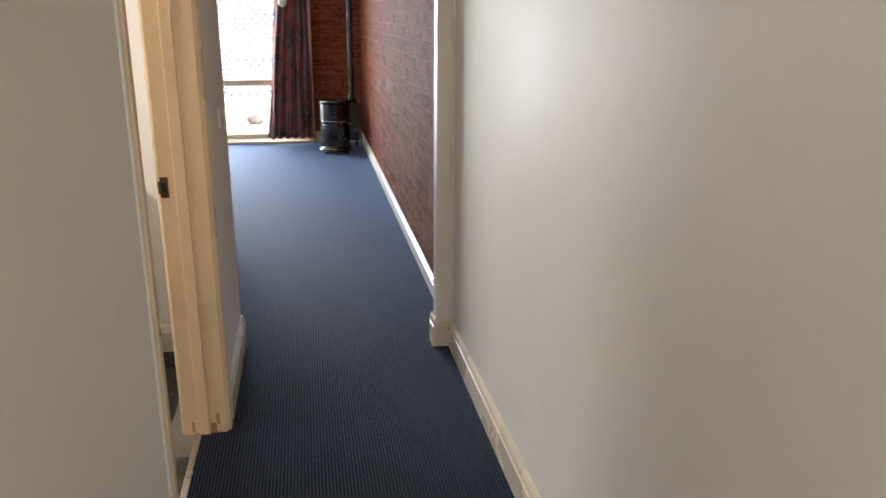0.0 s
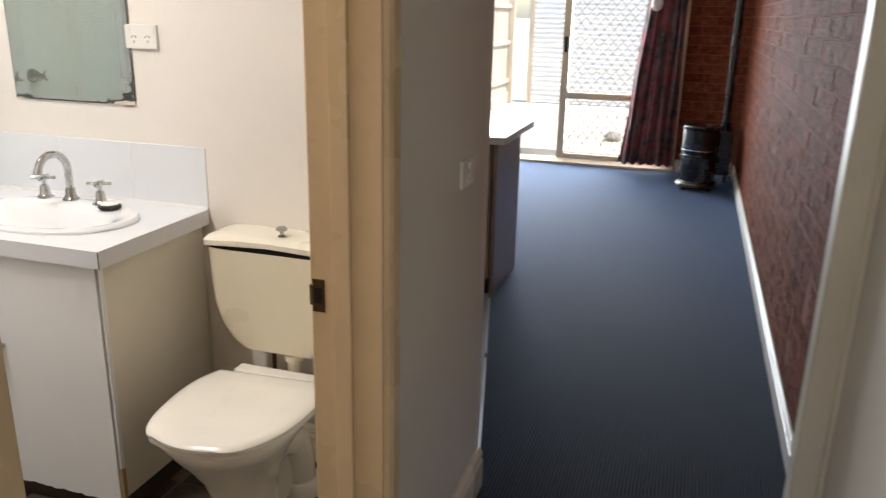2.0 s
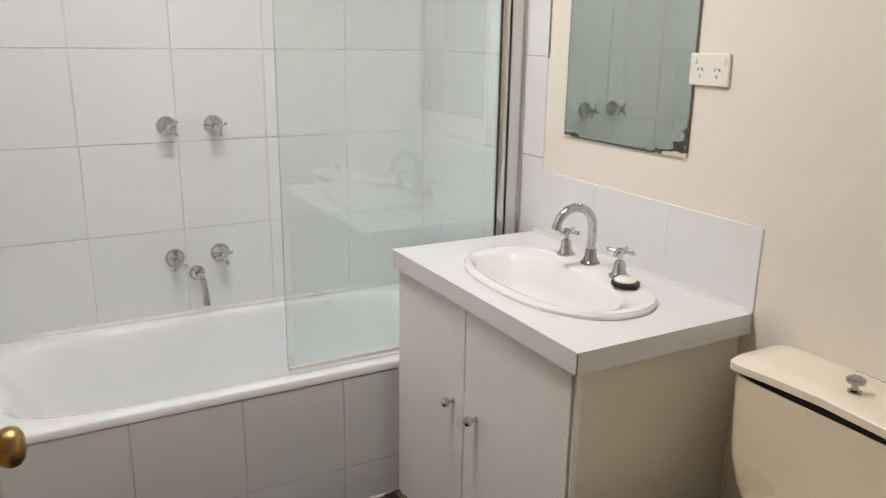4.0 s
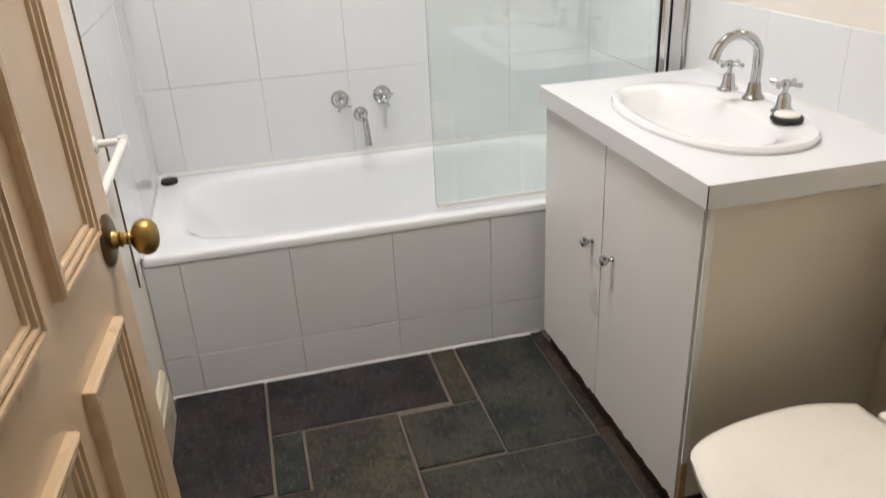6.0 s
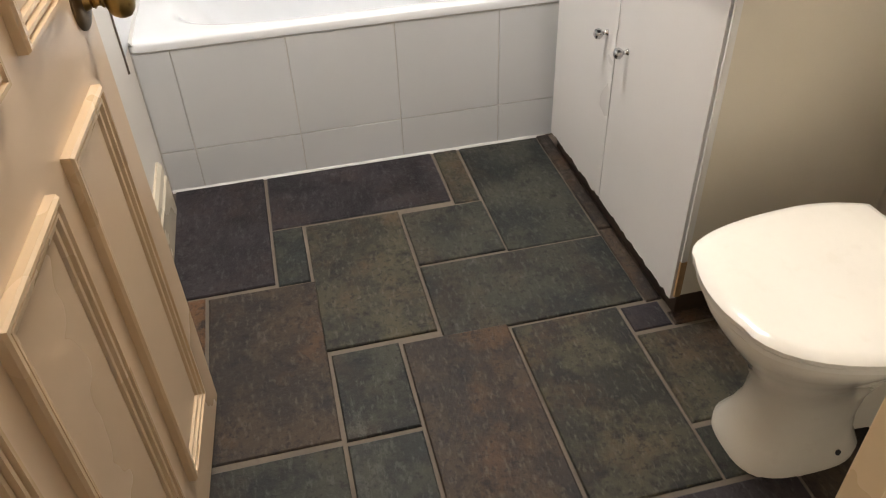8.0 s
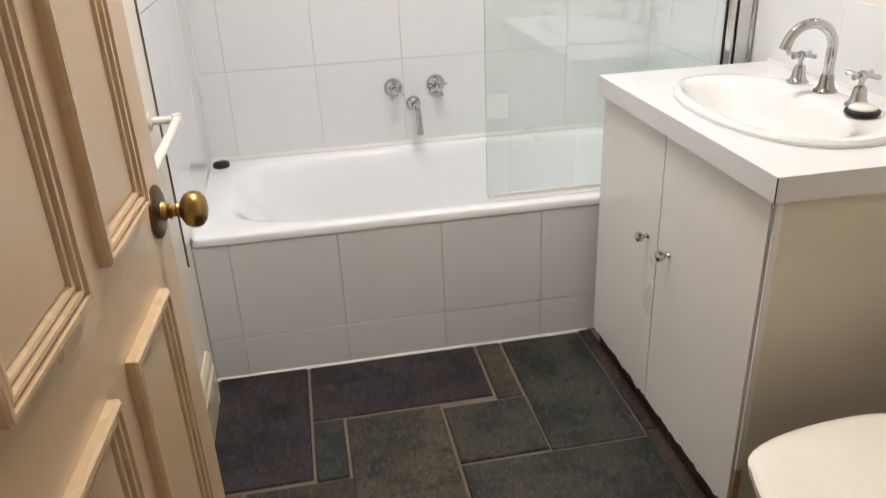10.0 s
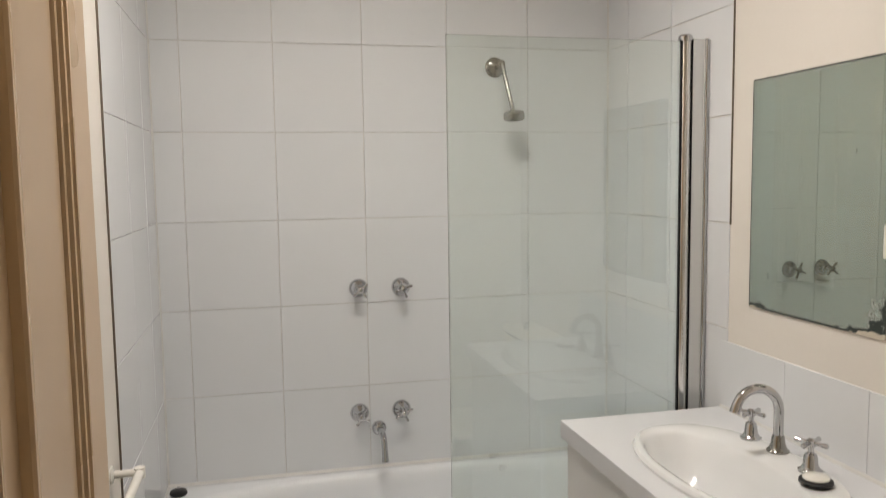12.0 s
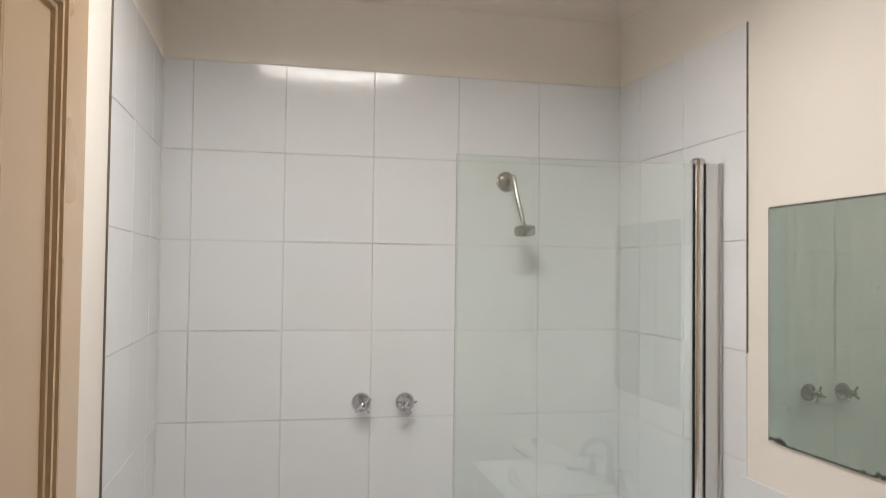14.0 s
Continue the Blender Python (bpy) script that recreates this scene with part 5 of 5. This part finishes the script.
rows_z = [0.4585] + [0.764 + 0.300 * i for i in range(6)]
tile_grid([1.8345, 1.930, 2.232, 2.534, 2.836, 3.137, 3.4560], rows_z, wall_w, lambda u, z: face_x(BW, u, z))
tile_grid([-2.8500, -2.66, -2.36, -2.060], rows_z, wall_s, lambda u, z: face_py(u, BS, z), 0.0014)
tile_grid([-2.8500, -2.69, -2.39, -2.058], rows_z, wall_n, lambda u, z: face_my(u, BN, z))
tile_grid([-2.088, -1.81, -1.53, -1.252], [0.833, 1.027], wall_n, lambda u, z: face_my(u, BN, z), 0.0004, 0.0)
tile_grid([1.8345, 1.930, 2.231, 2.530, 2.832, 3.135, 3.4560], [0.002, 0.131, 0.4305], bath_front, lambda u, z: face_x(-2.1535, u, z), 0.0024, 0.0012)

slabs = [("dark", 1.840, 2.104, -2.149, -1.646), ("dark", 2.104, 2.617, -2.149, -1.878), ("olive", 2.617, 2.698, -2.149, -1.860), ("green", 2.698, 2.960, -2.149, -1.617), ("green", 2.104, 2.193, -1.878, -1.636), ("olive", 2.193, 2.460, -1.872, -1.380),
         ("green", 2.460, 2.700, -1.858, -1.622), ("green", 2.460, 2.960, -1.617, -1.350), ("rust", 1.840, 1.932, -1.646, -1.226), ("brown", 1.932, 2.203, -1.640, -1.128), ("green", 2.203, 2.365, -1.372, -1.120), ("brown", 2.365, 2.620, -1.365, -0.850), ("olive", 2.620, 2.888, -1.350, -0.850),
         ("dark", 2.888, 2.990, -1.345, -1.256), ("brown", 2.990, 3.20, -1.300, -1.256), ("olive", 2.888, 3.20, -1.250, -0.985), ("green", 2.888, 3.025, -0.980, -0.850), ("green", 1.840, 2.203, -1.120, -0.760), ("green", 2.203, 2.365, -1.115, -0.852), ("olive", 2.203, 2.560, -0.845, -0.460), ("dark", 2.560, 3.025, -0.845, -0.560),
         ("brown", 3.025, 3.300, -0.980, -0.700), ("olive", 3.025, 3.300, -0.695, -0.500), ("dark", 3.20, 3.455, -1.250, -0.985), ("green", 3.300, 3.455, -0.980, -0.500), ("green", 1.840, 2.203, -0.755, -0.460), ("brown", 1.840, 1.932, -1.226, -1.125),
         ("brown", 2.958, 3.001, -2.149, -1.640), ("brown", 2.958, 3.001, -1.640, -1.345)]
for stone, y0, y1, x0, x1 in slabs:
    lift = rng.uniform(-0.0015, 0.0015)
    gap = 0.0085 if min(y1 - y0, x1 - x0) > 0.06 else 0.003
    ob = piece("slate_slab_" + stone, x1 - x0 - gap, y1 - y0 - gap, 0.012, 0.003, SLATES[stone], bath_floor, pose((x0 + x1) / 2, (y0 + y1) / 2, -0.010 + lift, 0, 0, rng.uniform(-0.4, 0.4)))
    ob.name = "slate_slab"
flake = thing("paint_flake", (-1.02, 2.03, 0.0), "small white paint flake on the slate floor", "paint flake")
part("chip", loft(bmesh.new(), [super_ring(-1.02, 2.03, 0.011 * k, 0.006 * k, z, 2.2, 10) for k, z in ((1.0, 0.0025), (1.0, 0.004), (0.6, 0.006))]), PAINT_WHITE, flake)


def brick_wall(parent, length, put, near):
    """Courses of bricks in stretcher bond; the stretch near gets bricks of their own, the rest is joined."""
    rest = bmesh.new()
    count = 0
    bl, bh, gap = 0.234, 0.079, 0.007
    for c in range(30):
        z = 0.005 + c * (bh + gap) + bh / 2
        u = -(bl + gap) / 2 * (c % 2)
        while u < length - 0.02:
            u0, u1 = max(u, 0), min(u + bl, length)
            u += bl + gap
            if u1 - u0 < 0.03:
                continue
            m = put((u0 + u1) / 2, z, rng.uniform(-0.002, 0.002)) @ Matrix.Rotation(rng.uniform(-0.006, 0.006), 4, "X") @ Matrix.Rotation(rng.uniform(-0.006, 0.006), 4, "Y")
            if near(u0, z) and count < 300:
                piece("brick", u1 - u0, bh, 0.003, 0.0012, BRICK, parent, m)
                count += 1
            else:
                w, h, d, ch = u1 - u0, bh, 0.003, 0.0012
                vs = [[rest.verts.new(m @ Vector(p)) for p in ((-w / 2 + i, -h / 2 + i, k), (w / 2 - i, -h / 2 + i, k), (w / 2 - i, h / 2 - i, k), (-w / 2 + i, h / 2 - i, k))] for i, k in ((0, 0), (0, d - ch), (ch, d))]
                for a, b in zip(vs, vs[1:]):
                    for i in range(4):
                        rest.faces.new((a[i], a[(i + 1) % 4], b[(i + 1) % 4], b[i]))
                rest.faces.new(vs[-1])
    ob = part("bricks", rest, BRICKS, None, "red-brown face bricks")
    ob.parent = parent
    tagged(ob, kind="stuff")


brick_wall(wall_e, 5.78, lambda u, z, j: face_mx(0.6225 + j, 3.42 + u, z), lambda u, z: z < 1.75 and u < 3.4)
brick_wall(wall_f, 0.56, lambda u, z, j: face_my(0.066 + u, 9.2215 + j, z), lambda u, z: z < 1.9)
